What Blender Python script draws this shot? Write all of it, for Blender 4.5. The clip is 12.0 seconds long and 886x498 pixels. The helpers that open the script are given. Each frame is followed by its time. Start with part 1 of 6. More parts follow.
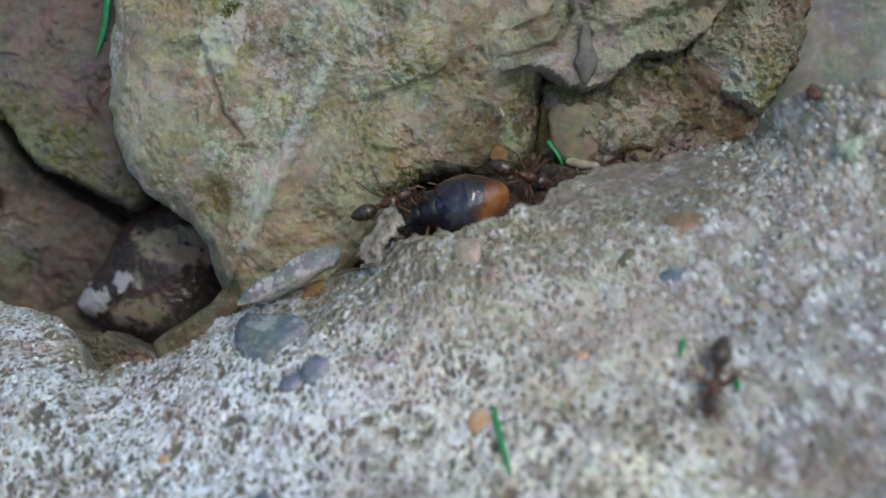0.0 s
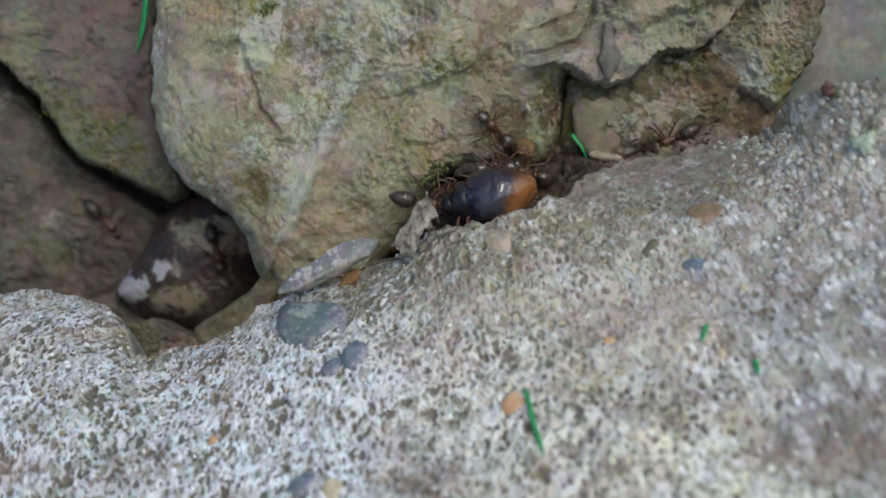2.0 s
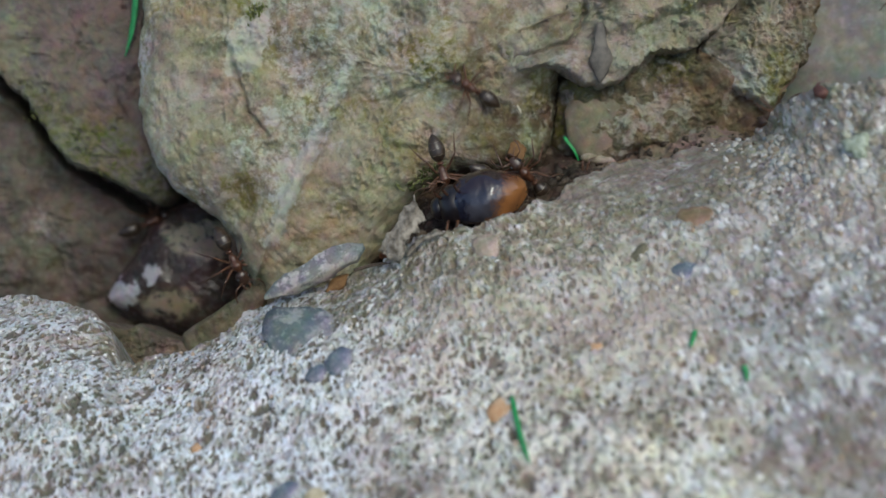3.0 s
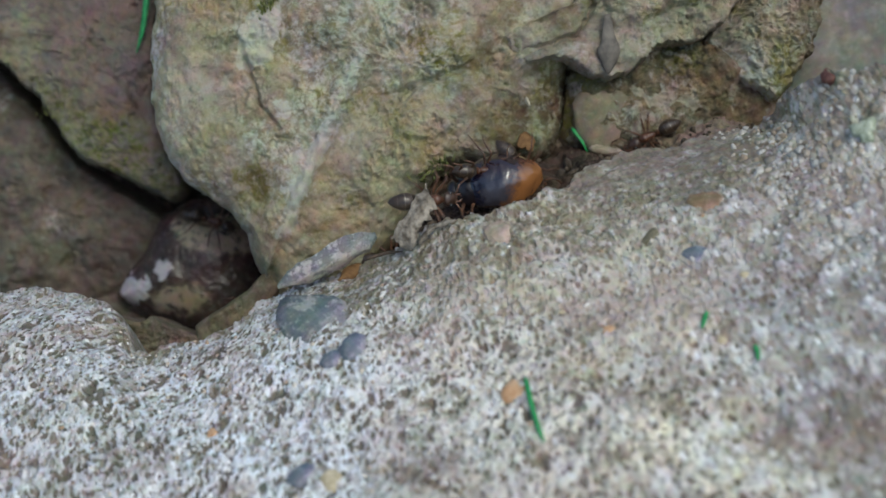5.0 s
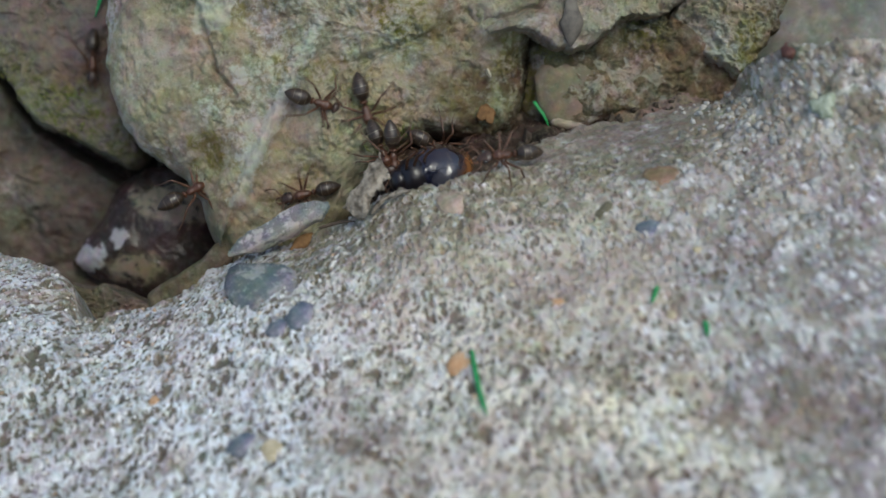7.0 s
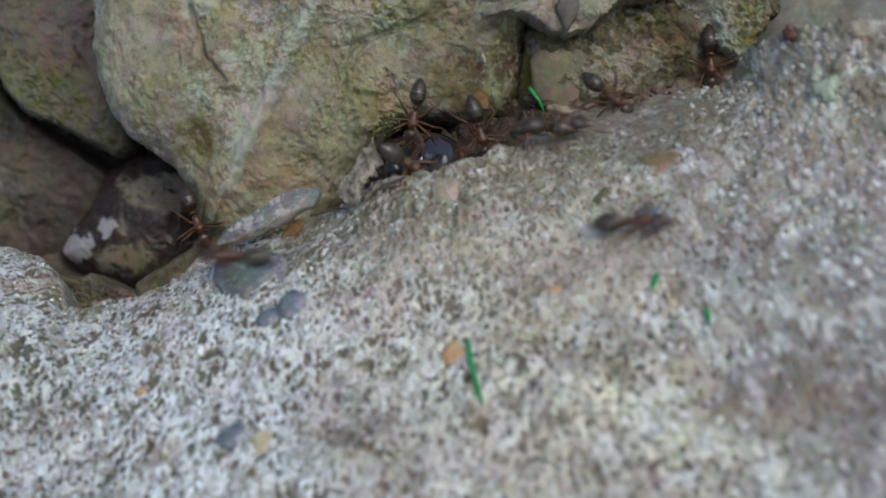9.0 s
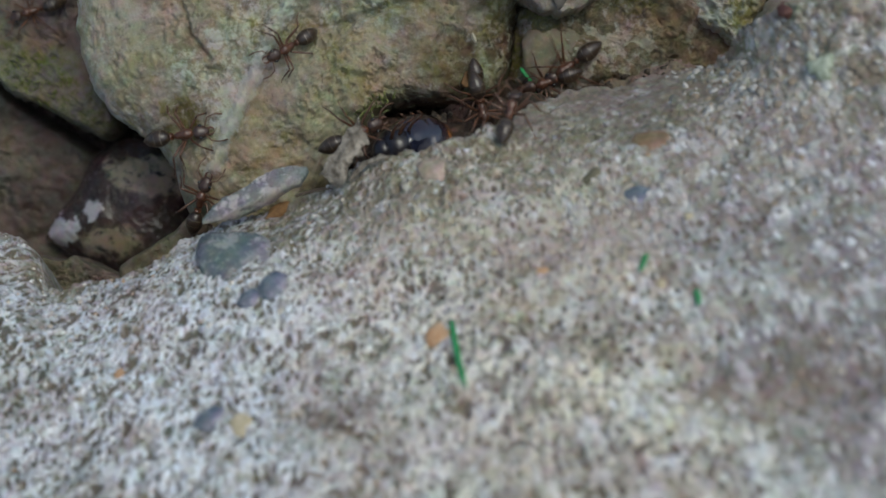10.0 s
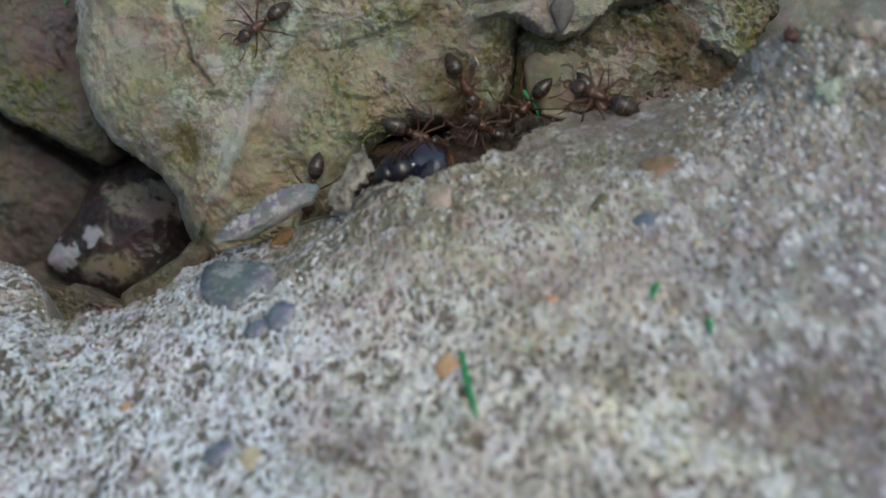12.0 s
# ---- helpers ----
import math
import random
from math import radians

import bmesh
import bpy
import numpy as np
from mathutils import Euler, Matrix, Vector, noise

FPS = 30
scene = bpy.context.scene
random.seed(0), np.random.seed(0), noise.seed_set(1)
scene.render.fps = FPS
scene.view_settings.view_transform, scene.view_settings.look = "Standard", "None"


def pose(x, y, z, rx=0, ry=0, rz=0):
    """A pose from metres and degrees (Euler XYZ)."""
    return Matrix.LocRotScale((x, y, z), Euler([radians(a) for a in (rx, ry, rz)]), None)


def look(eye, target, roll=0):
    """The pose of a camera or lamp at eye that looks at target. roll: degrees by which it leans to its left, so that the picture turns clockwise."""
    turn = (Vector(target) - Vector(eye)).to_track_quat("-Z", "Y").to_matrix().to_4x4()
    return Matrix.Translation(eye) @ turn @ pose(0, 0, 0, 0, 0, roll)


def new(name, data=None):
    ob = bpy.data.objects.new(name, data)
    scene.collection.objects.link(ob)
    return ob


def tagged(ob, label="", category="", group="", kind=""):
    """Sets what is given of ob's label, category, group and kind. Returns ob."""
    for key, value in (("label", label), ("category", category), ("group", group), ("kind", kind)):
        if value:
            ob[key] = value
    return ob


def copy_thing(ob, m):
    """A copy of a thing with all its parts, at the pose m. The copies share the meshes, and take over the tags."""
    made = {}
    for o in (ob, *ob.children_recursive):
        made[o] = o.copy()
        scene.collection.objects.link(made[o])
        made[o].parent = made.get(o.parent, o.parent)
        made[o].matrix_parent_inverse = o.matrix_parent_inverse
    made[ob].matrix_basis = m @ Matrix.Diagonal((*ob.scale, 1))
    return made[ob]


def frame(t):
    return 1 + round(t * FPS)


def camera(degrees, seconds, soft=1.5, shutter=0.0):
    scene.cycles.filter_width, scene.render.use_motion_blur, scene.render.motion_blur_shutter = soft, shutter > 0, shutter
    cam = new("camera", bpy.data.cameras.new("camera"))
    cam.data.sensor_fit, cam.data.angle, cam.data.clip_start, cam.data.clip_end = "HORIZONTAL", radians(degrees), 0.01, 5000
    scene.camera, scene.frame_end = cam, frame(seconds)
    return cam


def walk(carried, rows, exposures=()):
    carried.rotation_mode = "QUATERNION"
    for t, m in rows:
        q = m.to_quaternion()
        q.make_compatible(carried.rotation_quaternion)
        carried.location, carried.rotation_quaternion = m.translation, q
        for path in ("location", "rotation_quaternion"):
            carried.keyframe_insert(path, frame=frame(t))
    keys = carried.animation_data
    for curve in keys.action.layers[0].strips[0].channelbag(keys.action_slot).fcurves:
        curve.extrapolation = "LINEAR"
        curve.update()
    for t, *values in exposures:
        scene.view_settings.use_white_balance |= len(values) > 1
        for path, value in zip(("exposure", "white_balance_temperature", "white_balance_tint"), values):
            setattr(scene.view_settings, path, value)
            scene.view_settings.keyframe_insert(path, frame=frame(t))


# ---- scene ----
# ---- camera: hand-held, a hand's width above the crevice, leaning to one side ----
cam = camera(35, 12.0, soft=1.6, shutter=0.5)
cam.data.dof.use_dof = True
cam.data.dof.focus_distance = 0.1130
cam.data.dof.aperture_fstop = 36
PATH = [
    (0, pose(-0.00359, -0.06897, 0.07180, 41.698, 13.386, -16.549)),
    (0.5, pose(-0.00349, -0.06880, 0.06972, 42.154, 13.589, -15.822)),
    (1, pose(-0.00445, -0.06920, 0.07123, 41.463, 14.165, -16.174)),
    (1.5, pose(-0.00411, -0.06943, 0.07442, 41.137, 14.374, -16.346)),
    (2, pose(-0.00508, -0.07154, 0.07630, 40.992, 13.777, -16.441)),
    (2.5, pose(-0.00360, -0.07245, 0.07528, 41.689, 14.300, -15.500)),
    (3, pose(-0.00334, -0.07093, 0.07489, 41.144, 14.229, -16.241)),
    (3.5, pose(-0.00366, -0.07222, 0.07557, 41.001, 14.012, -16.319)),
    (3.7, pose(-0.00367, -0.07312, 0.07672, 40.930, 14.358, -16.253)),
    (5.3, pose(-0.00514, -0.07251, 0.07434, 41.779, 14.391, -16.503)),
    (5.5, pose(-0.00365, -0.07175, 0.07445, 40.979, 14.353, -16.479)),
    (6, pose(-0.00362, -0.07169, 0.07317, 41.382, 14.546, -16.217)),
    (6.5, pose(-0.00353, -0.07193, 0.07305, 41.091, 13.809, -16.419)),
    (7, pose(-0.00288, -0.07302, 0.07201, 41.206, 13.276, -15.947)),
    (7.2, pose(-0.00282, -0.07232, 0.07206, 40.854, 13.719, -16.268)),
    (8.8, pose(-0.00351, -0.07195, 0.06935, 41.261, 12.870, -16.260)),
    (9, pose(-0.00321, -0.07187, 0.07001, 40.976, 13.084, -16.222)),
    (9.5, pose(-0.00211, -0.07175, 0.06897, 40.697, 12.949, -16.129)),
    (10, pose(-0.00233, -0.07146, 0.06758, 40.841, 13.071, -15.923)),
    (10.5, pose(-0.00307, -0.07007, 0.06770, 41.113, 12.956, -16.325)),
    (11, pose(-0.00270, -0.06987, 0.06818, 40.891, 13.250, -16.507)),
    (11.5, pose(-0.00354, -0.07004, 0.06989, 40.708, 13.171, -16.895)),
    (12, pose(-0.00305, -0.06975, 0.06824, 41.003, 13.060, -16.667)),
]
walk(cam, PATH, exposures=[(0.0, 0.03, 6100, 3), (1.0, 0.03, 6300, 3), (6.5, 0.02, 6350, 3), (7.0, -0.02, 6350, 3), (9.0, -0.15, 6350, 3), (9.5, -0.17, 6350, 3), (10.0, -0.25, 6350, 3), (10.5, -0.2, 6350, 3), (12.0, -0.20, 6350, 3)])

# ---- light: open shade under a pale sky ----
world = bpy.data.worlds.new("sky")
scene.world = world
world.use_nodes = True
sky = world.node_tree.nodes.new("ShaderNodeTexSky")
sky.sky_type = 'NISHITA'
sky.sun_disc = False
sky.sun_elevation = radians(58)
sky.sun_rotation = radians(140)
sky.air_density, sky.dust_density, sky.ozone_density = 1.0, 3.0, 1.0
back = world.node_tree.nodes["Background"]
back.inputs["Strength"].default_value = 0.15
world.node_tree.links.new(sky.outputs["Color"], back.inputs["Color"])
sun = new("sun", bpy.data.lights.new("sun", 'SUN'))
sun.data.energy = 0.9
sun.data.angle = radians(25)
sun.data.color = (0.98, 1.0, 0.92)
sun.matrix_basis = look((math.sin(radians(140)) * math.cos(radians(58)), math.cos(radians(140)) * math.cos(radians(58)), math.sin(radians(58))), (0, 0, 0))

# ---- tools: lengths in millimetres, turned into metres on the way into a mesh ----
MM = 0.001
# the rock face leans back; u runs along it, v up it, w out of it
WALL = pose(-0.003598, 0.010373, -0.011551, 41.689, 14.300, -15.500)
WALL3 = np.array(WALL.to_3x3())
WALL0 = np.array(WALL.translation) / MM
rng = np.random.default_rng(7)
_perm = np.random.default_rng(3).permutation(4096).astype(np.int32)
_grad = np.random.default_rng(4).normal(size=(4096, 3))
_grad = (_grad / np.linalg.norm(_grad, axis=1)[:, None]).astype(np.float32)
_gx, _gy, _gz = [np.ascontiguousarray(_grad[:, k]) for k in range(3)]


def wall_to_world(p):
    return np.asarray(p, float) @ WALL3.T + WALL0


def _hash(i, j, k):
    return _perm[(_perm[(_perm[i & 4095] + j) & 4095] + k) & 4095]


def perlin(p):
    """Gradient noise, about -0.7 to 0.7, at the points p."""
    p = np.asarray(p, np.float32)
    x, y, z = p[:, 0], p[:, 1], p[:, 2]
    i, j, k = [np.floor(c).astype(np.int32) for c in (x, y, z)]
    x, y, z = x - i, y - j, z - k
    sx, sy, sz = [c * c * c * (c * (c * 6 - 15) + 10) for c in (x, y, z)]
    out = np.zeros(len(p), np.float32)
    for a in (0, 1):
        ha, wa = _perm[(i + a) & 4095], sx if a else 1 - sx
        for b in (0, 1):
            hb, wb = _perm[(ha + j + b) & 4095], wa * (sy if b else 1 - sy)
            for c in (0, 1):
                g = _perm[(hb + k + c) & 4095]
                out += wb * (sz if c else 1 - sz) * ((x - a) * _gx[g] + (y - b) * _gy[g] + (z - c) * _gz[g])
    return out


def fbm(p, size, octaves=4, gain=0.5, seed=0.0):
    """Layered noise whose largest swell is size millimetres across."""
    p = np.asarray(p, float) / size + seed * 17.31
    out, amp = np.zeros(len(p)), 1.0
    for n in range(octaves):
        out += amp * perlin(p * 2.03 ** n + n * 5.7)
        amp *= gain
    return out


def cells(p, size, seed=0.0):
    """Distance to the nearest and second nearest of points scattered in the plane of the first two axes, in cells."""
    x, y = [(np.asarray(p)[:, k] / size + seed * 11.7).astype(np.float32) for k in (0, 1)]
    i, j = np.floor(x).astype(np.int32), np.floor(y).astype(np.int32)
    d1, d2 = np.full(len(x), 9.0, np.float32), np.full(len(x), 9.0, np.float32)
    for a in (-1, 0, 1):
        for b in (-1, 0, 1):
            h = _hash(i + a, j + b, 7)
            d = np.hypot(x - (i + a + 0.5 + 0.55 * _grad[h, 0]), y - (j + b + 0.5 + 0.55 * _grad[h, 1]))
            d2 = np.where(d < d1, d1, np.minimum(d2, d))
            d1 = np.minimum(d1, d)
    return d1, d2


def pitted(p, size, seed, least, most, share):
    """Round pits scattered in the plane of the first two axes, each of its own width, in cells; a share of the places has one."""
    x, y = [(np.asarray(p)[:, k] / size + seed * 11.7).astype(np.float32) for k in (0, 1)]
    i, j = np.floor(x).astype(np.int32), np.floor(y).astype(np.int32)
    out = np.zeros(len(x), np.float32)
    for a in (-1, 0, 1):
        for b in (-1, 0, 1):
            h = _hash(i + a, j + b, 11)
            d = np.hypot(x - (i + a + 0.5 + 0.5 * _grad[h, 0]), y - (j + b + 0.5 + 0.5 * _grad[h, 1]))
            r = least + (most - least) * (h % 97) / 97.0
            out = np.maximum(out, np.clip((r + 0.05 - d) / 0.12, 0, 1) * ((h % 89) / 89.0 < share))
    return out


def smooth(a, b, x):
    t = np.clip((np.asarray(x, float) - a) / (b - a), 0, 1)
    return t * t * (3 - 2 * t)


def mesh_of(name, verts, faces, mat, attrs=None, flat=False):
    """A mesh from millimetre points (n, 3) and faces, with named point values."""
    me = bpy.data.meshes.new(name)
    faces = faces.tolist() if isinstance(faces, np.ndarray) else [list(map(int, f)) for f in faces]
    me.from_pydata((np.asarray(verts) * MM).tolist(), [], faces)
    if not flat:
        me.polygons.foreach_set("use_smooth", [True] * len(me.polygons))
    for key, values in (attrs or {}).items():
        me.attributes.new(key, 'FLOAT', 'POINT').data.foreach_set("value", np.asarray(values, np.float32))
    me.materials.append(mat)
    me.update()
    return me


def grid_faces(rows, cols, wrap=False):
    r, c = np.meshgrid(np.arange(rows - 1), np.arange(cols if wrap else cols - 1), indexing="ij")
    a = (r * cols + c).ravel()
    b = (r * cols + (c + 1) % cols).ravel()
    return np.stack([a, b, b + cols, a + cols], 1)


def part(name, me, parent, label="", m=None):
    """Links a mesh as one object under a thing or a part."""
    ob = new(name, me)
    ob.parent = parent
    if m is not None:
        ob.matrix_basis = m
    if label:
        tagged(ob, label)
    return ob


# ---- materials ----
def material(name):
    mat = bpy.data.materials.new(name)
    mat.use_nodes = True
    tree = mat.node_tree
    return mat, tree, tree.nodes["Principled BSDF"]


def place_node(tree, coords, stretch):
    """Where a texture lies: object space, drawn out along y where stretch is below one."""
    at = tree.nodes.new("ShaderNodeTexCoord")
    if stretch == 1.0:
        return at.outputs[coords]
    turn = tree.nodes.new("ShaderNodeMapping")
    turn.inputs["Scale"].default_value = (1.0, stretch, 1.0)
    tree.links.new(at.outputs[coords], turn.inputs["Vector"])
    return turn.outputs["Vector"]


def noise_node(tree, size_mm, detail=4.0, rough=0.55, coords="Object", warp=0.0, stretch=1.0):
    tex = tree.nodes.new("ShaderNodeTexNoise")
    tex.inputs["Scale"].default_value = 1000.0 / size_mm
    tex.inputs["Detail"].default_value = detail
    tex.inputs["Roughness"].default_value = rough
    tex.inputs["Distortion"].default_value = warp
    tree.links.new(place_node(tree, coords, stretch), tex.inputs["Vector"])
    return tex.outputs["Fac"]


def tint_node(tree, size_mm, detail=3.0):
    """A drifting hue for soft stains."""
    tex = tree.nodes.new("ShaderNodeTexNoise")
    tex.inputs["Scale"].default_value = 1000.0 / size_mm
    tex.inputs["Detail"].default_value = detail
    at = tree.nodes.new("ShaderNodeTexCoord")
    tree.links.new(at.outputs["Object"], tex.inputs["Vector"])
    return tex.outputs["Color"]


def cell_node(tree, size_mm, output="Distance", coords="Object", stretch=1.0):
    tex = tree.nodes.new("ShaderNodeTexVoronoi")
    tex.inputs["Scale"].default_value = 1000.0 / size_mm
    tree.links.new(place_node(tree, coords, stretch), tex.inputs["Vector"])
    return tex.outputs[output]


def ramp(tree, fac, stops):
    node = tree.nodes.new("ShaderNodeValToRGB")
    els = node.color_ramp.elements
    while len(els) < len(stops):
        els.new(0.5)
    for el, (at, colour) in zip(els, stops):
        el.position = at
        el.color = (*colour, 1) if len(colour) == 3 else colour
    tree.links.new(fac, node.inputs["Fac"])
    return node.outputs["Color"]


def span(tree, fac, a, b, lo=0.0, hi=1.0):
    node = tree.nodes.new("ShaderNodeMapRange")
    node.interpolation_type = 'SMOOTHSTEP'
    for key, value in (("From Min", a), ("From Max", b), ("To Min", lo), ("To Max", hi)):
        node.inputs[key].default_value = value
    tree.links.new(fac, node.inputs["Value"])
    return node.outputs["Result"]


def mix(tree, fac, a, b, blend='MIX'):
    node = tree.nodes.new("ShaderNodeMix")
    node.data_type, node.blend_type = 'RGBA', blend
    for key, value in ((0, fac), (6, a), (7, b)):
        if isinstance(value, (int, float)):
            node.inputs[key].default_value = value
        elif isinstance(value, tuple):
            node.inputs[key].default_value = (*value, 1)
        else:
            tree.links.new(value, node.inputs[key])
    return node.outputs[2]


def maths(tree, op, a, b):
    node = tree.nodes.new("ShaderNodeMath")
    node.operation = op
    for key, value in ((0, a), (1, b)):
        if isinstance(value, (int, float)):
            node.inputs[key].default_value = value
        else:
            tree.links.new(value, node.inputs[key])
    return node.outputs[0]


def attr(tree, name):
    node = tree.nodes.new("ShaderNodeAttribute")
    node.attribute_name = name
    return node.outputs["Fac"]


def bump(tree, bsdf, height, depth_mm, strength=1.0):
    node = tree.nodes.new("ShaderNodeBump")
    node.inputs["Strength"].default_value = strength
    node.inputs["Distance"].default_value = depth_mm * MM
    tree.links.new(height, node.inputs["Height"])
    tree.links.new(node.outputs["Normal"], bsdf.inputs["Normal"])


def stone(name, dark, mid, light, grain=0.35, rough=0.85, moss=(0.10, 0.10, 0.022), pale=(0.46, 0.45, 0.38), earth=(0.07, 0.045, 0.025), warm=None, relief=0.3, speck=0.6):
    """Weathered stone: broad stains, flaked patches, grain and specks, with moss, pale marks and earth where the point
    values say so.
    """
    mat, tree, bsdf = material(name)
    broad = noise_node(tree, 9.0, 5.0, 0.6)
    fine = noise_node(tree, grain, 5.0, 0.75)
    flakes = noise_node(tree, 1.7, 5.0, 0.72)
    flecks = noise_node(tree, 0.62, 4.0, 0.7)
    col = ramp(tree, broad, [(0.36, tuple(0.75 * d + 0.25 * m for d, m in zip(dark, mid))), (0.5, mid), (0.64, tuple(0.5 * l + 0.5 * m for l, m in zip(light, mid)))])
    if warm:
        col = mix(tree, span(tree, noise_node(tree, 5.0, 4.0, 0.65), 0.48, 0.62, 0.0, 0.38), col, warm)
    col = mix(tree, maths(tree, 'MULTIPLY', attr(tree, "tan"), 0.75), col, warm or mid)
    col = mix(tree, span(tree, flakes, 0.53, 0.60, 0.0, speck), col, light)
    col = mix(tree, span(tree, flakes, 0.45, 0.37, 0.0, 0.5), col, dark)
    col = mix(tree, span(tree, flecks, 0.56, 0.64, 0.0, 0.55 * speck), col, tuple(min(1.0, 1.35 * c) for c in light))
    col = mix(tree, span(tree, flecks, 0.42, 0.34, 0.0, 0.36), col, tuple(0.65 * c for c in dark))
    col = mix(tree, span(tree, fine, 0.45, 0.32, 0.0, 0.4), col, tuple(0.7 * c for c in dark))
    patchy = noise_node(tree, 0.9, 5.0, 0.75)
    m = maths(tree, 'MULTIPLY', attr(tree, "moss"), span(tree, patchy, 0.42, 0.58))
    col = mix(tree, m, col, mix(tree, fine, moss, tuple(2.0 * c for c in moss)))
    s = span(tree, maths(tree, 'ADD', attr(tree, "pale"), span(tree, noise_node(tree, 0.6, 5.0, 0.8), 0.36, 0.6, -0.55, 0.15)), 0.0, 0.75, 0.0, 0.95)
    col = mix(tree, s, col, pale)
    e = maths(tree, 'MULTIPLY', attr(tree, "earth"), span(tree, patchy, 0.34, 0.5))
    col = mix(tree, e, col, earth)
    col = mix(tree, 0.34, col, tint_node(tree, 3.5), 'SOFT_LIGHT')
    col = mix(tree, 0.3, col, tint_node(tree, 0.9), 'SOFT_LIGHT')
    tree.links.new(col, bsdf.inputs["Base Color"])
    bsdf.inputs["Roughness"].default_value = rough
    bsdf.inputs["Specular IOR Level"].default_value = 0.3
    bump(tree, bsdf, mix(tree, 0.6, fine, mix(tree, 0.5, flecks, flakes)), relief * 1.5)
    return mat


def plain(name, a, b, size=0.5, rough=0.6, relief=0.03, spec=0.5, coat=0.0):
    """A small thing of two tones."""
    mat, tree, bsdf = material(name)
    n = noise_node(tree, size, 4.0, 0.6)
    tree.links.new(ramp(tree, n, [(0.35, a), (0.65, b)]), bsdf.inputs["Base Color"])
    bsdf.inputs["Roughness"].default_value = rough
    bsdf.inputs["Specular IOR Level"].default_value = spec
    bsdf.inputs["Coat Weight"].default_value = coat
    bsdf.inputs["Coat Roughness"].default_value = 0.08
    if relief:
        bump(tree, bsdf, n, relief)
    return mat


LIE = 0.52  # the concrete's grain is drawn out along y


def concrete():
    """Weathered concrete: a net of white lime round small cells that hold brown dust, sand or pale grit."""
    mat, tree, bsdf = material("weathered_concrete")
    broad = noise_node(tree, 9.0, 4.0, 0.6)
    fine = noise_node(tree, 0.3, 4.0, 0.7, stretch=LIE)
    mid_n = noise_node(tree, 2.2, 4.0, 0.65, stretch=LIE)
    speckle = noise_node(tree, 0.45, 3.0, 0.7, stretch=LIE)
    patch = noise_node(tree, 3.2, 3.0, 0.6)

    def net(size, shift):
        tint = tree.nodes.new("ShaderNodeSeparateColor")
        tree.links.new(cell_node(tree, size, "Color", stretch=LIE), tint.inputs[0])
        wide = maths(tree, 'ADD', cell_node(tree, size, stretch=LIE), span(tree, tint.outputs[1], 0.0, 1.0, -0.10, 0.14))
        wide = maths(tree, 'ADD', wide, shift)
        fill = ramp(tree, tint.outputs[0], [(0.0, (0.11, 0.09, 0.06)), (0.25, (0.19, 0.158, 0.112)), (0.45, (0.30, 0.24, 0.178)), (0.62, (0.42, 0.345, 0.29)), (0.8, (0.46, 0.47, 0.49)), (1.0, (0.88, 0.87, 0.84))])
        return span(tree, wide, 0.50, 0.30), fill

    hole, fill = net(0.52, span(tree, patch, 0.38, 0.62, 0.06, -0.10))
    tiny, dust = net(0.31, span(tree, mid_n, 0.36, 0.64, 0.0, 0.22))
    keep = span(tree, attr(tree, "worn"), 0.0, 1.0, 1.0, 0.3)
    hole, tiny = maths(tree, 'MULTIPLY', hole, keep), maths(tree, 'MULTIPLY', tiny, keep)
    lime = mix(tree, attr(tree, "blue"), (0.84, 0.787, 0.64), (0.87, 0.915, 0.98))
    lime = mix(tree, span(tree, speckle, 0.56, 0.42, 0.0, 0.55), lime, (0.42, 0.39, 0.345))
    lime = mix(tree, span(tree, broad, 0.47, 0.62, 0.0, 0.6), lime, (0.44, 0.385, 0.32))
    lime = mix(tree, 0.06, lime, cell_node(tree, 1.3, "Color"), 'OVERLAY')
    lime = mix(tree, maths(tree, 'MULTIPLY', attr(tree, "dust"), span(tree, patch, 0.3, 0.6, 0.55, 1.0)), lime, mix(tree, speckle, (0.175, 0.158, 0.15), (0.40, 0.372, 0.36)))
    col = mix(tree, maths(tree, 'MULTIPLY', tiny, 0.5), lime, dust)
    col = mix(tree, maths(tree, 'MULTIPLY', hole, 0.6), col, fill)
    bits = tree.nodes.new("ShaderNodeSeparateColor")
    tree.links.new(cell_node(tree, 0.62, "Color", stretch=LIE), bits.inputs[0])
    grit = span(tree, maths(tree, 'ADD', cell_node(tree, 0.62, stretch=LIE), span(tree, fine, 0.3, 0.7, -0.1, 0.1)), 0.36, 0.24)
    col = mix(tree, maths(tree, 'MULTIPLY', grit, span(tree, bits.outputs[0], 0.62, 0.72, 0.0, 0.85)), col, mix(tree, bits.outputs[1], (0.80, 0.78, 0.74), (0.93, 0.94, 0.96)))
    col = mix(tree, maths(tree, 'MULTIPLY', grit, span(tree, bits.outputs[0], 0.26, 0.16, 0.0, 0.8)), col, mix(tree, bits.outputs[1], (0.10, 0.085, 0.065), (0.24, 0.17, 0.11)))
    blotch = noise_node(tree, 1.5, 3.0, 0.6, stretch=LIE)
    col = mix(tree, span(tree, blotch, 0.53, 0.64, 0.0, 0.55), col, (0.86, 0.86, 0.84))
    col = mix(tree, span(tree, blotch, 0.47, 0.36, 0.0, 0.5), col, (0.21, 0.18, 0.128))
    col = mix(tree, span(tree, attr(tree, "crust"), 0.62, 0.2, 0.0, 0.92), col, mix(tree, mid_n, (0.075, 0.066, 0.046), (0.19, 0.155, 0.112)))
    m = maths(tree, 'MULTIPLY', attr(tree, "moss"), span(tree, noise_node(tree, 1.1, 5.0, 0.7), 0.33, 0.58, 0.05, 0.82))
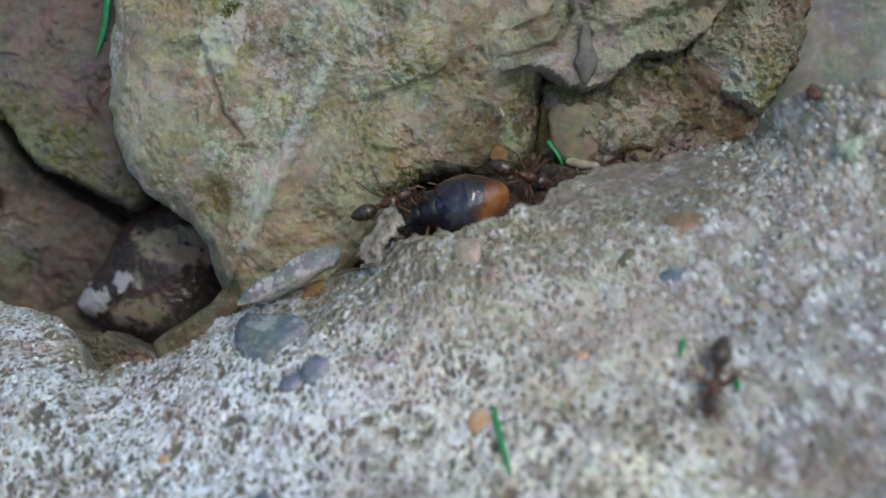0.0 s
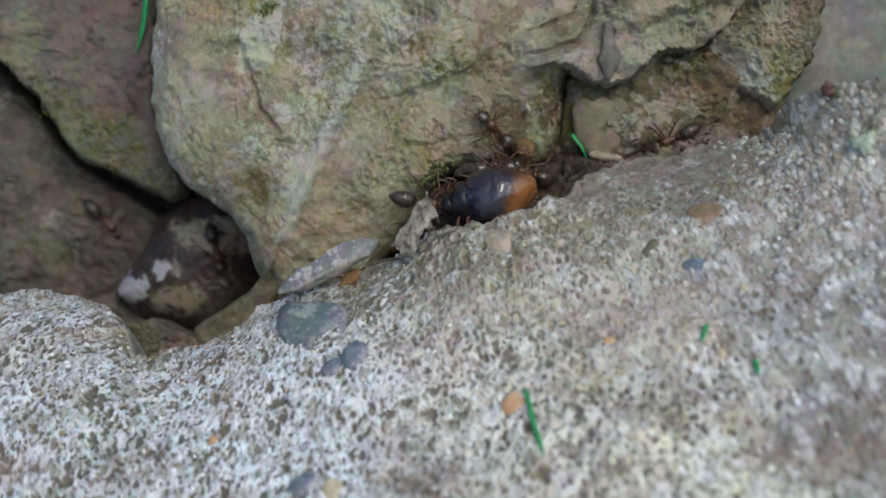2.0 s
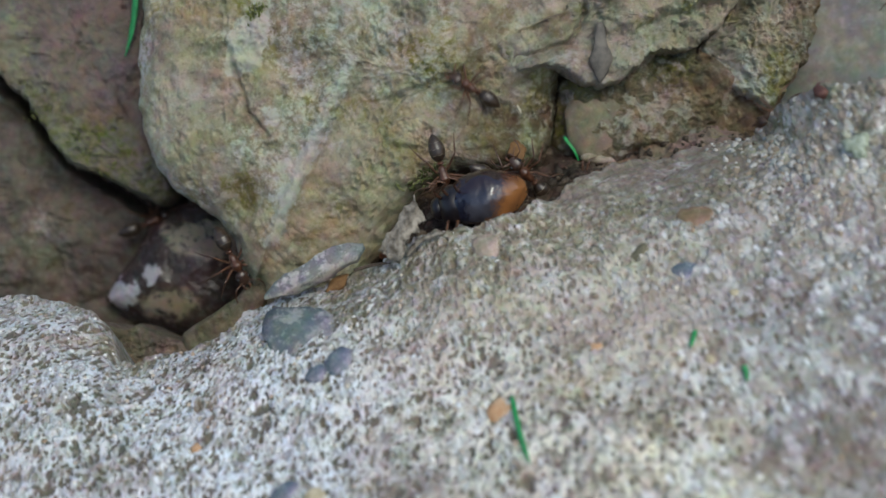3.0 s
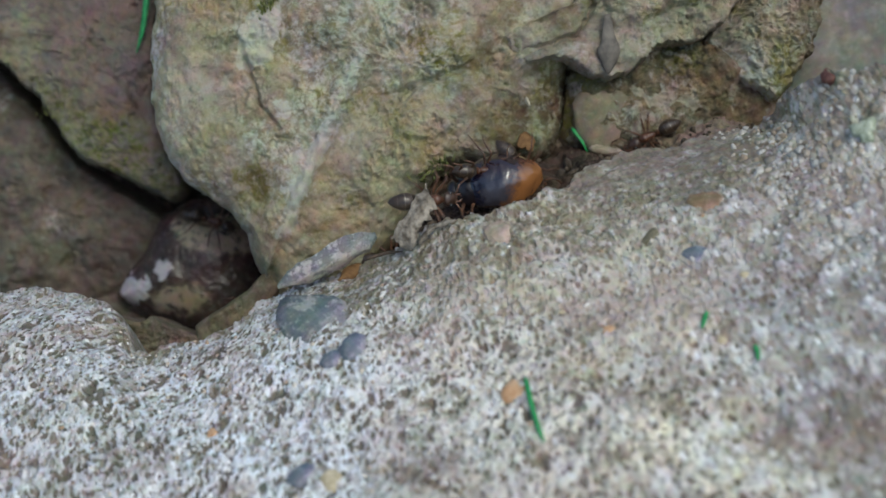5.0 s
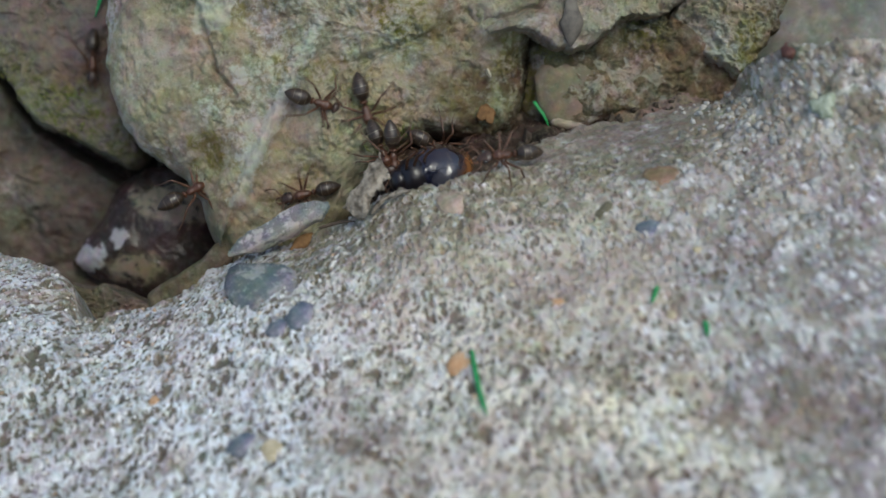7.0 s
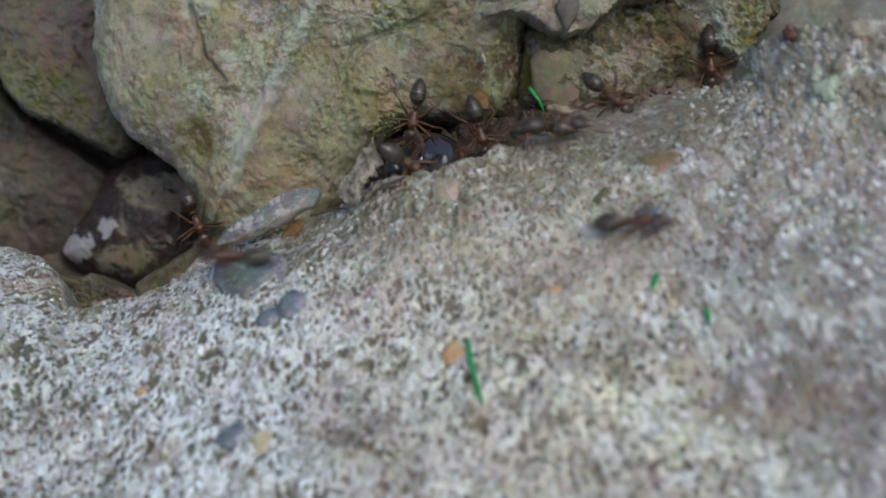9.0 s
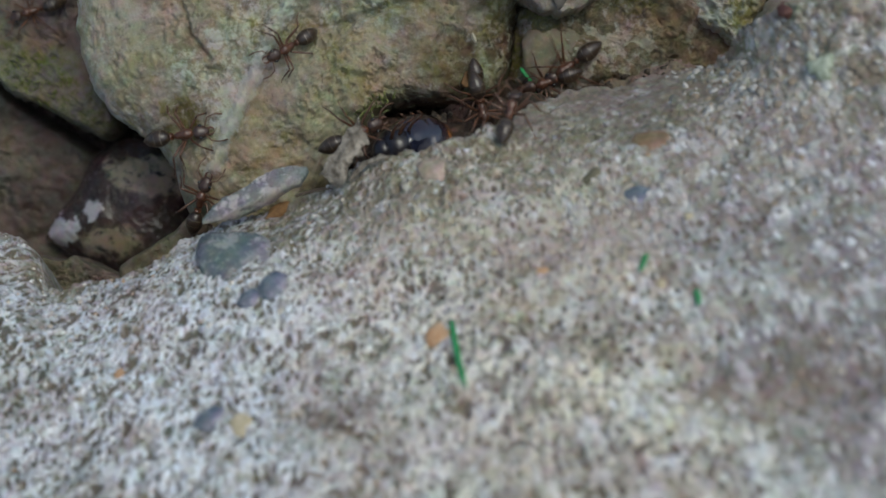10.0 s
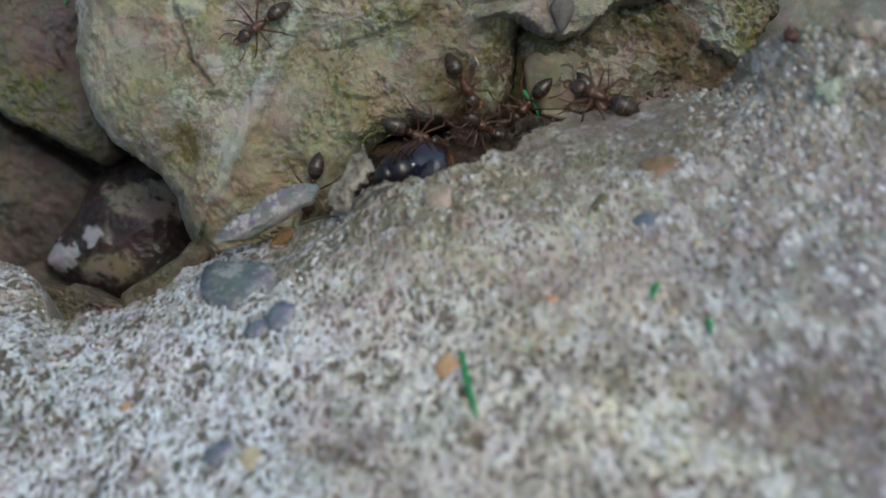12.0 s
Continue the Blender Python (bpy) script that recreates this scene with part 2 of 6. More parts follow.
    col = mix(tree, m, col, mix(tree, speckle, (0.07, 0.066, 0.034), (0.27, 0.24, 0.145)))
    e = maths(tree, 'MULTIPLY', attr(tree, "earth"), span(tree, mid_n, 0.3, 0.6, 0.3, 0.9))
    col = mix(tree, e, col, mix(tree, speckle, (0.085, 0.065, 0.048), (0.33, 0.275, 0.22)))
    w = maths(tree, 'MULTIPLY', attr(tree, "warm"), span(tree, speckle, 0.35, 0.55, 0.1, 0.65))
    col = mix(tree, w, col, mix(tree, mid_n, (0.38, 0.275, 0.205), (0.56, 0.475, 0.395)))
    col = mix(tree, 0.17, col, tint_node(tree, 4.5), 'SOFT_LIGHT')
    col = mix(tree, 0.33, col, tint_node(tree, 0.6), 'SOFT_LIGHT')
    tree.links.new(col, bsdf.inputs["Base Color"])
    bsdf.inputs["Roughness"].default_value = 0.85
    bsdf.inputs["Specular IOR Level"].default_value = 0.35
    bump(tree, bsdf, maths(tree, 'SUBTRACT', maths(tree, 'MULTIPLY', fine, 0.5), maths(tree, 'MAXIMUM', hole, tiny)), 0.12)
    return mat


LIMESTONE = stone("olive_grey_limestone", (0.145, 0.122, 0.08), (0.28, 0.246, 0.17), (0.42, 0.382, 0.30), warm=(0.345, 0.282, 0.18), pale=(0.42, 0.408, 0.34), relief=0.22, speck=0.38)
RUSTSTONE = stone("reddish_stone", (0.122, 0.093, 0.08), (0.158, 0.121, 0.105), (0.19, 0.153, 0.135), grain=0.5, relief=0.12, speck=0.3, moss=(0.062, 0.075, 0.013), pale=(0.205, 0.185, 0.122), earth=(0.10, 0.085, 0.05))
DARKSTONE = stone("dark_hollow_stone", (0.054, 0.041, 0.031), (0.118, 0.093, 0.07), (0.185, 0.157, 0.125), rough=0.55, pale=(0.34, 0.33, 0.3), relief=0.15, speck=0.25)
BROWNSTONE = stone("brown_limestone", (0.066, 0.05, 0.03), (0.152, 0.121, 0.077), (0.275, 0.225, 0.162), warm=(0.22, 0.17, 0.104), pale=(0.36, 0.33, 0.27))
GREYSTONE = stone("pale_grey_stone", (0.19, 0.182, 0.166), (0.26, 0.252, 0.235), (0.33, 0.32, 0.305), relief=0.05)
CONCRETE = concrete()
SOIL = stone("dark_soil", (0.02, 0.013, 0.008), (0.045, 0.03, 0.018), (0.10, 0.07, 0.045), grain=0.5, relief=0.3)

# ---- the rocks and the concrete ----
def closed_radius(outline, centre, angles):
    """How far from the centre a closed outline lies at each angle."""
    pts = np.asarray(outline, float) - centre
    nxt = np.roll(pts, -1, 0)
    ways = np.stack([np.cos(angles), np.sin(angles)], 1)
    out = np.zeros(len(angles))
    for a, b in zip(pts, nxt):
        e = b - a
        det = ways[:, 0] * -e[1] + ways[:, 1] * e[0]
        det = np.where(abs(det) < 1e-9, 1e-9, det)
        r = (a[0] * -e[1] + a[1] * e[0]) / det
        s = (ways[:, 0] * a[1] - ways[:, 1] * a[0]) / det
        out = np.where((r > 0) & (s >= -1e-6) & (s <= 1 + 1e-6), np.maximum(out, r), out)
    return out


def rock(name, outline, centre, w0, bulge, thick, mat, label, around=360, out=150, swell=(8.0, 0.9), grit=(1.4, 0.28), power=5.0, shape=None, values=None, soften=2, seed=1.0, ragged=0.0):
    """A rock face in the wall: outline in u, v at the level w0, swelling out by bulge and reaching thick back."""
    angles = np.linspace(0, 2 * math.pi, around, endpoint=False)
    radius = closed_radius(outline, np.asarray(centre, float), angles)
    for _ in range(soften):
        radius = (np.roll(radius, 1) + 2 * radius + np.roll(radius, -1)) / 4
    rim = np.stack([radius * np.cos(angles), radius * np.sin(angles), 0 * radius], 1)
    radius = radius + ragged * (fbm(rim, 1.5, 4, 0.65, seed + 40) + 0.5 * fbm(rim, 4.0, 2, 0.5, seed + 41))
    front = np.linspace(0, 1, out) ** 0.8
    side = np.linspace(0, 1, 13)[1:]
    s = np.concatenate([front, 1 - 0.25 * side ** 1.5])
    w = np.concatenate([bulge * (1 - front ** power) ** 0.55, -thick * side])
    uv = np.asarray(centre, float) + s[:, None, None] * radius[None, :, None] * np.stack([np.cos(angles), np.sin(angles)], 1)[None]
    p = np.concatenate([uv, np.broadcast_to((w0 + w)[:, None, None], (*uv.shape[:2], 1))], 2).reshape(-1, 3)
    near = np.repeat(np.concatenate([front, np.full(len(side), 1.0)]), around)
    edge = (1 - near) * np.tile(radius, len(s))
    q = p.copy()
    base = p.copy()
    if shape:
        p[:, 2] += shape(base[:, 0], base[:, 1], edge) * (near < 1)
    fade = smooth(0, 1.5, edge)
    p[:, 2] += swell[1] * fbm(q, swell[0], 3, 0.5, seed) * (0.3 + 0.7 * fade)
    for axis in range(3):
        p[:, axis] += (1.0 if axis == 2 else 0.55) * grit[1] * fbm(q, grit[0], 5, 0.6, seed + 2 + axis)
    # flaked facets with small steps between them, pitted patches and a few cracks
    bent = q + 0.6 * np.stack([fbm(q, 2.5, 3, 0.5, seed + 20 + k) for k in range(3)], 1)
    w1, w2 = cells(bent, 4.6, seed)
    step = fbm(np.floor(bent / 2.1 + 0.5 * fbm(bent, 5, 2, 0.5, seed + 6)[:, None]) * 2.1, 3.0, 1, 0.5, seed + 7)
    p[:, 2] += grit[1] * (1.5 * (w2 - w1 - 0.3).clip(-0.3, 0.25) + 0.7 * step * fade)
    pits = smooth(-0.1, 0.25, fbm(q, 4.5, 3, 0.5, seed + 12))
    p[:, 2] -= grit[1] * pits * (0.9 * smooth(0.45, 0.12, cells(bent, 0.95, seed + 3)[0]) + 0.5 * smooth(0.4, 0.1, cells(q, 0.5, seed + 4)[0]))
    p[:, 2] += 0.4 * grit[1] * pits * abs(fbm(q, 0.8, 4, 0.65, seed + 30))
    faces = grid_faces(len(s), around, True)
    got = {key: np.zeros(len(p)) for key in ("moss", "pale", "earth", "tan")}
    if values:
        got.update({k: np.clip(v, 0, 1) for k, v in values(base[:, 0], base[:, 1], edge, q).items()})
    verts = wall_to_world(p)
    foot = verts.mean(0)
    ob = new(name, mesh_of(name, verts - foot, faces, mat, got))
    ob.location = foot * MM
    return tagged(ob, label, "rock")


def line_distance(u, v, a, b):
    a, b = np.asarray(a, float), np.asarray(b, float)
    e = b - a
    t = np.clip(((u - a[0]) * e[0] + (v - a[1]) * e[1]) / (e @ e), 0, 1)
    return np.hypot(u - a[0] - t * e[0], v - a[1] - t * e[1]), t


def blot(u, v, cu, cv, ru, rv=None):
    return np.exp(-((u - cu) / ru) ** 2 - ((v - cv) / (rv or ru)) ** 2)


MAIN = [(-24.5, 36), (-24.6, 22.0), (-24.9, 17.0), (-25.1, 12.5), (-24.5, 9.5), (-23.4, 7.0), (-22.1, 5.3), (-19.9, 4.0), (-18.2, 2.5), (-16.9, 0.5),
        (-16.4, -1.4), (-15.6, -3.2), (-14.2, -5.2), (-7.2, -3.9), (-4.4, -0.6), (-1.9, 3.2), (-0.6, 5.3), (0.9, 6.3), (3.0, 6.6), (5.6, 6.4), (8.2, 6.2), (10.1, 7.3), (10.7, 9.6), (11.2, 12.0),
        (11.3, 15.5), (13.8, 18.0), (18.3, 21.0), (20.7, 36)]


def main_shape(u, v, edge):
    d, t = line_distance(u, v, (-6.6, 16.0), (-13.3, 1.0))
    side = smooth(-0.5, 2.5, d * np.sign((u + 6.6) * -15.0 - (v - 16.0) * -6.7) * -1)
    h = 0.6 * np.exp(-(d / 0.6) ** 2) * smooth(0, 0.25, t) - 1.5 * side * (0.45 * np.exp(-d / 3.0) + 0.55 * smooth(17, 12, v) * smooth(9, 5, u))
    h += 1.0 * blot(u, v, -2.0, 7.5, 5.0, 4.0) - 1.1 * blot(u, v, -15.9, 5.2, 1.2, 1.7) - 0.5 * blot(u, v, -15.2, 3.6, 0.8, 0.8) - 0.5 * blot(u, v, -16.5, 3.0, 0.8, 1.6)
    h += 0.3 * smooth(2.2, 1.4, np.hypot((u + 15.2) / 0.85, (v - 17.4) / 1.2)) - 0.5 * blot(u, v, -13.0, 17.5, 0.5, 2.0) - 1.5 * smooth(3.0, 8.0, u) * smooth(15.6, 13.5, v) - 1.2 * blot(u, v, 2.5, 4.0, 2.5, 1.6)
    gouge = line_distance(u, v, (-7.4, 15.6), (-9.6, 12.9))[0]
    h -= 0.6 * np.exp(-(gouge / 0.55) ** 2)
    crack = np.minimum(line_distance(u, v, (-16.4, 15.6), (-15.2, 11.8))[0], line_distance(u, v, (-15.2, 11.8), (-13.6, 9.8))[0])
    h -= 0.75 * np.exp(-(crack / 0.2) ** 2)
    # flat breaks across the darker face
    h -= 0.5 * smooth(-0.15, 0.15, (u + 3.6) * 0.8 + (v - 10.0) * 0.5 + 0.5 * np.sin(v)) * smooth(16, 12, v) * smooth(3, 1, u)
    q = np.stack([u, v, 0 * u], 1)
    h += 0.9 * (0.25 - abs(fbm(q, 7.0, 3, 0.5, 91))) + 0.5 * (0.2 - abs(fbm(q, 2.6, 3, 0.55, 92))) * smooth(-14, -8, u + 0.4 * v)
    h += 0.6 * smooth(1.2, 0.8, np.hypot((u + 1.6) / 2.4, (v - 10.0) / 1.3)) - 0.6 * smooth(0.5, 0.1, abs(v - 14.0 - 0.35 * u)) * smooth(-6, -3, u) * smooth(4, 1, u)
    return h + 0.5 * smooth(6.0, 3.5, edge) * smooth(-16, -21, u)


def main_values(u, v, edge, q):
    n = fbm(q, 1.5, 4, 0.6, 33)
    d, t = line_distance(u, v, (-6.6, 16.0), (-13.3, 1.0))
    # pale along the ridge, strongest on its lower half
    pale = 1.6 * np.exp(-((d + 0.9 * n) / 0.42) ** 2) * smooth(0.35, 0.6, t) + 0.9 * np.exp(-((d + 0.5 * n) / 0.6) ** 2) + 1.2 * smooth(1.35, 0.95, ((abs(u + 15.2 - 0.2 * (v - 17.5)) / 1.35) ** 4 + (abs(v - 17.3 - 0.2 * (u + 15)) / 1.95) ** 4) ** 0.25 + 0.22 * n) + 0.4 * smooth(-0.05, 0.35, fbm(q, 6.0, 5, 0.65, 31))
    pale += 0.42 * blot(u, v, -7.0, 19.5, 4.5, 4.5) + 0.5 * blot(u, v, -11.0, 12.0, 2.0, 3.5) + 0.45 * blot(u, v, -13.0, 7.0, 2.0, 3.0)
    pale += 0.25 * smooth(2.4, 1.5, edge + 0.7 * n) * smooth(-14, -20, u) + 0.7 * smooth(0.9, 0.4, np.hypot(u + 13.4, v - 11.2) + n)
    moss = 0.6 * smooth(0.1, 0.4, fbm(q, 5.0, 4, 0.55, 21)) + 0.8 * blot(u, v, 1.0, 15.5, 4.0, 3.0) + 0.9 * blot(u, v, 9.8, 12.5, 2.6, 4.0) + 0.6 * blot(u, v, 5.5, 9.5, 2.5, 2.0)
    moss += 1.0 * smooth(1.5, 0.5, np.hypot((u + 15.7) / 1.5, (v - 5.0) / 2.0) + 1.2 * n) + 1.0 * blot(u, v, -15.2, 20.6, 1.0, 0.8) + 0.8 * blot(u, v, -13.2, 17.6, 0.8, 2.2) + 0.6 * smooth(1.6, 0.5, edge + n) * smooth(-10, -17, u) * smooth(8, 14, v)
    earth = 0.45 * smooth(1.3, 0.4, np.hypot((u + 15.7) / 1.5, (v - 5.0) / 2.0) + 1.2 * n) + 0.8 * smooth(1.5, 0.2, edge) * smooth(0, 6, u) + 0.4 * blot(u, v, 4.0, 4.0, 3.0, 2.0)
    # earth and moss also darken the lower right, adding to its shading
    earth += 0.8 * smooth(3, 8, u + n) * smooth(14.5, 11, v + n) * smooth(-0.25, 0.2, fbm(q, 2.2, 4, 0.6, 36)) + 0.5 * smooth(8.6, 6.4, v + n) * smooth(-1, 2, u)
    earth += 0.45 * smooth(-1, 5, u + 2 * n) * smooth(0.0, 0.3, fbm(q, 3.0, 4, 0.6, 37))
    right = smooth(-0.3, 1.0, (u + 6.6) * 15.0 / 16.4 - (v - 16.0) * 6.7 / 16.4 + 0.8 * n)
    tan = 0.85 * right * smooth(14.5, 10.5, v + 1.5 * n) * smooth(5, 0, u)
    return {"pale": pale * (1 - 0.6 * tan), "moss": moss, "earth": earth, "tan": tan}


rock("boulder", MAIN, (-3.0, 15.0), -4.0, 5.0, 26, LIMESTONE, "large olive-grey limestone boulder with a pale ridge", 800, 230,
     power=9.0, shape=main_shape, values=main_values, grit=(1.8, 0.33), ragged=0.22)

def over_shape(u, v, e):
    """Stepped flakes: a crack runs across the nose, and the face above it stands proud."""
    q = np.stack([u, v, 0 * u], 1)
    wander = 0.35 * fbm(q, 1.6, 3, 0.55, 95)
    lines = [((13.0, 20.3), (12.6, 18.4)), ((12.6, 18.4), (11.6, 17.2)), ((11.6, 17.2), (10.2, 16.7)), ((10.2, 16.7), (7.4, 15.8))]
    crack = np.min([line_distance(u + wander, v + wander, a, b)[0] for a, b in lines], 0)
    h = -0.9 * np.exp(-(crack / 0.22) ** 2) + 0.5 * smooth(0.3, -0.3, (u - 12.2) * 0.75 - (v - 18.0) * 0.65 + wander)
    h += 0.9 * smooth(17.2, 18.6, v - 0.25 * (u - 14) + 2 * wander) * smooth(13, 15, u) - 0.6 * smooth(0.5, 0.0, abs(v - 19.3 - 0.3 * (u - 20) + wander)) * smooth(17, 19, u)
    return h - 1.0 * smooth(9.5, 6.5, u) + 0.6 * blot(u, v, 12.0, 15.6, 1.2, 0.9) + 0.5 * blot(u, v, 16.6, 15.6, 1.3, 0.9)


OVER = [(15.2, 36), (14.4, 22.5), (13.0, 21.3), (12.0, 20.9), (11.3, 19.8), (10.2, 19.4), (8.1, 18.8), (5.6, 17.6), (5.9, 16.0), (7.5, 14.8), (9.5, 15.35), (10.5, 15.25), (11.8, 14.6), (13.4, 14.0), (14.8, 13.75),
        (15.8, 14.1), (17.1, 14.95), (18.0, 16.0), (20.1, 16.5), (21.9, 16.8), (23.3, 17.4), (24.9, 19.3), (26.6, 21.2), (30.0, 36)]
rock("overhanging_rock", OVER, (17.0, 20.5), -1.0, 2.2, 14, LIMESTONE, "rough limestone block overhanging a dark crack", 480, 150, power=60.0, swell=(3.5, 0.9), grit=(1.5, 0.42), shape=over_shape, ragged=0.6,
     values=lambda u, v, e, q: {"moss": 0.8 * smooth(0.0, 0.35, fbm(q, 4.0, 4, 0.55, 25)) * smooth(16, 20, v), "pale": 0.25 * smooth(2.5, 0.5, e + 2 * fbm(q, 2, 3, 0.6, 4)) * smooth(20, 13, v) + 0.25 * smooth(0, 0.4, fbm(q, 4, 4, 0.6, 3))}, seed=4.0)

RIGHT = [(27.5, 36), (26.3, 21.2), (24.6, 19.3), (23.3, 17.0), (24.4, 15.1), (26.6, 13.2), (28.9, 11.5), (30.1, 12.9), (31.9, 15.6), (32.9, 18.5), (33.6, 22.4), (34.4, 36)]
rock("pointed_rock", RIGHT, (28.6, 19.0), -1.8, 2.2, 14, LIMESTONE, "mossy limestone block tapering to a point", 360, 120, power=40.0, swell=(5.0, 0.6), grit=(1.7, 0.4), ragged=0.5,
     shape=lambda u, v, e: -1.7 * smooth(2.6, 0.2, e) * smooth(13.0, 14.6, v) * smooth(28.5, 26.0, u),
     values=lambda u, v, e, q: {"moss": 0.9 * smooth(-0.1, 0.3, fbm(q, 4.0, 4, 0.55, 26)), "pale": 0.4 * smooth(-0.05, 0.3, fbm(q, 3, 4, 0.6, 8)) + 0.75 * smooth(2.6, 0.8, e + 1.5 * fbm(q, 1.5, 3, 0.6, 9)) * smooth(17.5, 14, v) * smooth(30, 28, u), "earth": smooth(29, 32, u) * 0.7}, seed=5.0)

BLOB = [(10.2, 14.5), (10.0, 11.3), (10.4, 8.6), (12.2, 7.0), (14.3, 7.0), (16.2, 7.2), (18.3, 8.2), (21.4, 8.3), (25.9, 8.6), (30.9, 9.6), (30.9, 12.5), (27.8, 15.1), (24.3, 17.5), (19.8, 18.0), (15.0, 16.5)]
# moss round the tan stone and cleft also carries the recess's olive shadow
rock("recessed_rock", BLOB, (18.3, 12.3), -4.4, 2.7, 12, BROWNSTONE, "brown limestone lump set back under the overhang", 420, 130, power=7.0, swell=(3.5, 0.9), grit=(1.6, 0.45), ragged=0.5,
     shape=lambda u, v, e: -2.2 * smooth(1.6, -0.6, u - 11.3 - 0.35 * (13.5 - v)) - 0.8 * blot(u, v, 16.3, 13.6, 0.8, 1.5) + 1.6 * blot(u, v, 24.2, 15.0, 2.2, 1.8) - 1.2 * blot(u, v, 19.5, 8.2, 2.5, 0.7),
     values=lambda u, v, e, q: {"pale": 1.0 * blot(u, v, 18.0, 12.0, 3.2, 2.8) * smooth(-0.1, 0.1, fbm(q, 2, 3, 0.6, 5)) + 0.6 * smooth(0.1, 0.3, fbm(q, 2.5, 3, 0.6, 6)), "tan": 0.6 * smooth(-0.1, 0.2, fbm(q, 3, 3, 0.5, 9)), "moss": 0.9 * blot(u, v, 21.0, 15.5, 2.5, 2.0) + 1.0 * blot(u, v, 11.6, 10.5, 1.4, 4.0) + 0.5 * blot(u, v, 13.5, 14.2, 2, 1.2),
                                "earth": 0.6 * smooth(1.2, 0.2, e) + 0.25 * smooth(20, 25, u) + 0.3 * smooth(10.0, 8.5, v)}, seed=6.0)

FAR = [(35.0, 40), (34.5, 18.8), (32.5, 10.0), (39.4, 6.0), (60, 6.0), (62.0, 40)]
rock("grey_rock", FAR, (46, 22), -16.0, 3.0, 14, GREYSTONE, "smooth pale grey stone behind the concrete", 240, 70, swell=(14.0, 1.0), grit=(2.5, 0.12), seed=7.0)

RED = [(-58, 40), (-26.9, 40), (-26.5, 24.5), (-26.9, 18.9), (-27.1, 13.9), (-26.5, 10.6), (-25.2, 7.8), (-24.1, 5.6), (-25.5, 4.2), (-27.4, 5.1),
       (-29.6, 6.2), (-32.4, 7.7), (-34.4, 8.5), (-36.7, 11.6), (-38.4, 14.4), (-41.3, 17.4), (-43.5, 18.9), (-58, 22.7)]


def red_values(u, v, edge, q):
    rim = line_distance(u, v, (-44, 19.5), (-34.5, 9.5))[0]
    rim = np.minimum(rim, line_distance(u, v, (-34.5, 9.5), (-25, 5.5))[0])
    n = fbm(q, 3.0, 4, 0.6, 12)
    rim = rim + 2.0 * n
    return {"pale": 0.42 * smooth(4.4, 1.8, rim + 3 * fbm(q, 1.5, 4, 0.6, 13)) + 0.3 * smooth(0.2, 0.45, n) + 0.8 * blot(u, v, -39.5, 20.5, 2.0, 2.8), "earth": 0 * rim, "moss": 1.5 * blot(u, v, -31.5, 10.0, 3.4, 2.4) * smooth(-0.3, 0.1, n) + 0.75 * smooth(4.5, 1.0, rim + 2.5 * n), "tan": 0.4 * smooth(6, 2, rim)}


rock("reddish_rock", RED, (-33.5, 20.0), -18.0, 3.5, 16, RUSTSTONE, "smooth reddish-brown stone with a mossy pale lower edge", 420, 150, swell=(12.0, 0.7), grit=(1.5, 0.4), power=40.0, values=red_values, seed=8.0, ragged=0.5)

def under_reddish(u, v, e):
    """The stone falls away steeply below the reddish one, which leaves a black gap."""
    d = np.min([line_distance(u, v, a, b)[0] for a, b in (((-46, 21.5), (-39.3, 16.2)), ((-39.3, 16.2), (-35.0, 10.2)), ((-35.0, 10.2), (-27.0, 5.2)))], 0)
    return -7.0 * smooth(2.6, 1.0, d)


DARK = [(-58, 20.8), (-45.1, 20.8), (-39.3, 16.7), (-35.3, 11.0), (-31.9, 8.1), (-27.8, 6.4), (-22.5, 5.0), (-19.5, 2.0), (-19.0, -4.5), (-24.0, -11.0), (-58, -13)]
rock("shaded_rock", DARK, (-40, 5), -26.0, 4.0, 14, DARKSTONE, "dark stone deep in the hollow", 300, 110, swell=(7.0, 1.0), grit=(1.8, 0.45), power=3.0, shape=under_reddish,
     values=lambda u, v, e, q: {"pale": 0.62 * smooth(0.0, 0.4, fbm(q * (1.6, 0.6, 1.0), 7, 3, 0.45, 15)), "earth": 0.6 * smooth(0.05, 0.3, fbm(q, 5, 4, 0.6, 16))}, seed=9.0)

# the concrete: its back edge drops into the crevice
EDGE = np.array([(-60, 24, -5), (-43.5, 19.6, -5.0), (-40.4, 18.0, -5.0), (-35.5, 15.3, -5.0), (-31.2, 11.6, -5.0), (-29.8, 8.6, -5.0), (-29.3, 4.6, -4.5), (-28.1, 3.2, -4.0),
                 (-27.1, 3.4, -4.0), (-23.3, 3.3, -4.5), (-20.1, 4.0, -5.0), (-19.3, 6.1, -6.0), (-17.2, 5.9, -6.0), (-14.2, 6.1, -6.0), (-10.4, 4.5, -5.0), (-7.4, 3.9, -4.0),
                 (-4.2, 3.7, -2.5), (-2.4, 2.6, -1.5), (0.6, 1.2, -1.0), (4.1, 1.1, -1.5), (6.7, 2.5, -2.5), (9.4, 4.6, -4.0), (11.8, 4.8, -4.5), (16.3, 4.2, -5.0),
                 (20.5, 4.1, -5.5), (22.8, 2.6, -5.0), (23.9, 1.5, -3.0), (24.6, 0.6, -0.5), (25.6, -1.2, 2.0), (26.7, -2.7, 3.5), (29.4, -4.9, 4.0), (32.0, -5.8, 4.0)])


SOFT_X = np.linspace(-60, 32, 185)
SOFT = np.stack([np.convolve(np.pad(np.interp(SOFT_X, EDGE[:, 0], EDGE[:, k]), 12, mode="edge"), np.hanning(27)[1:-1] / np.hanning(27).sum(), mode="valid") for k in (1, 2)], 1)


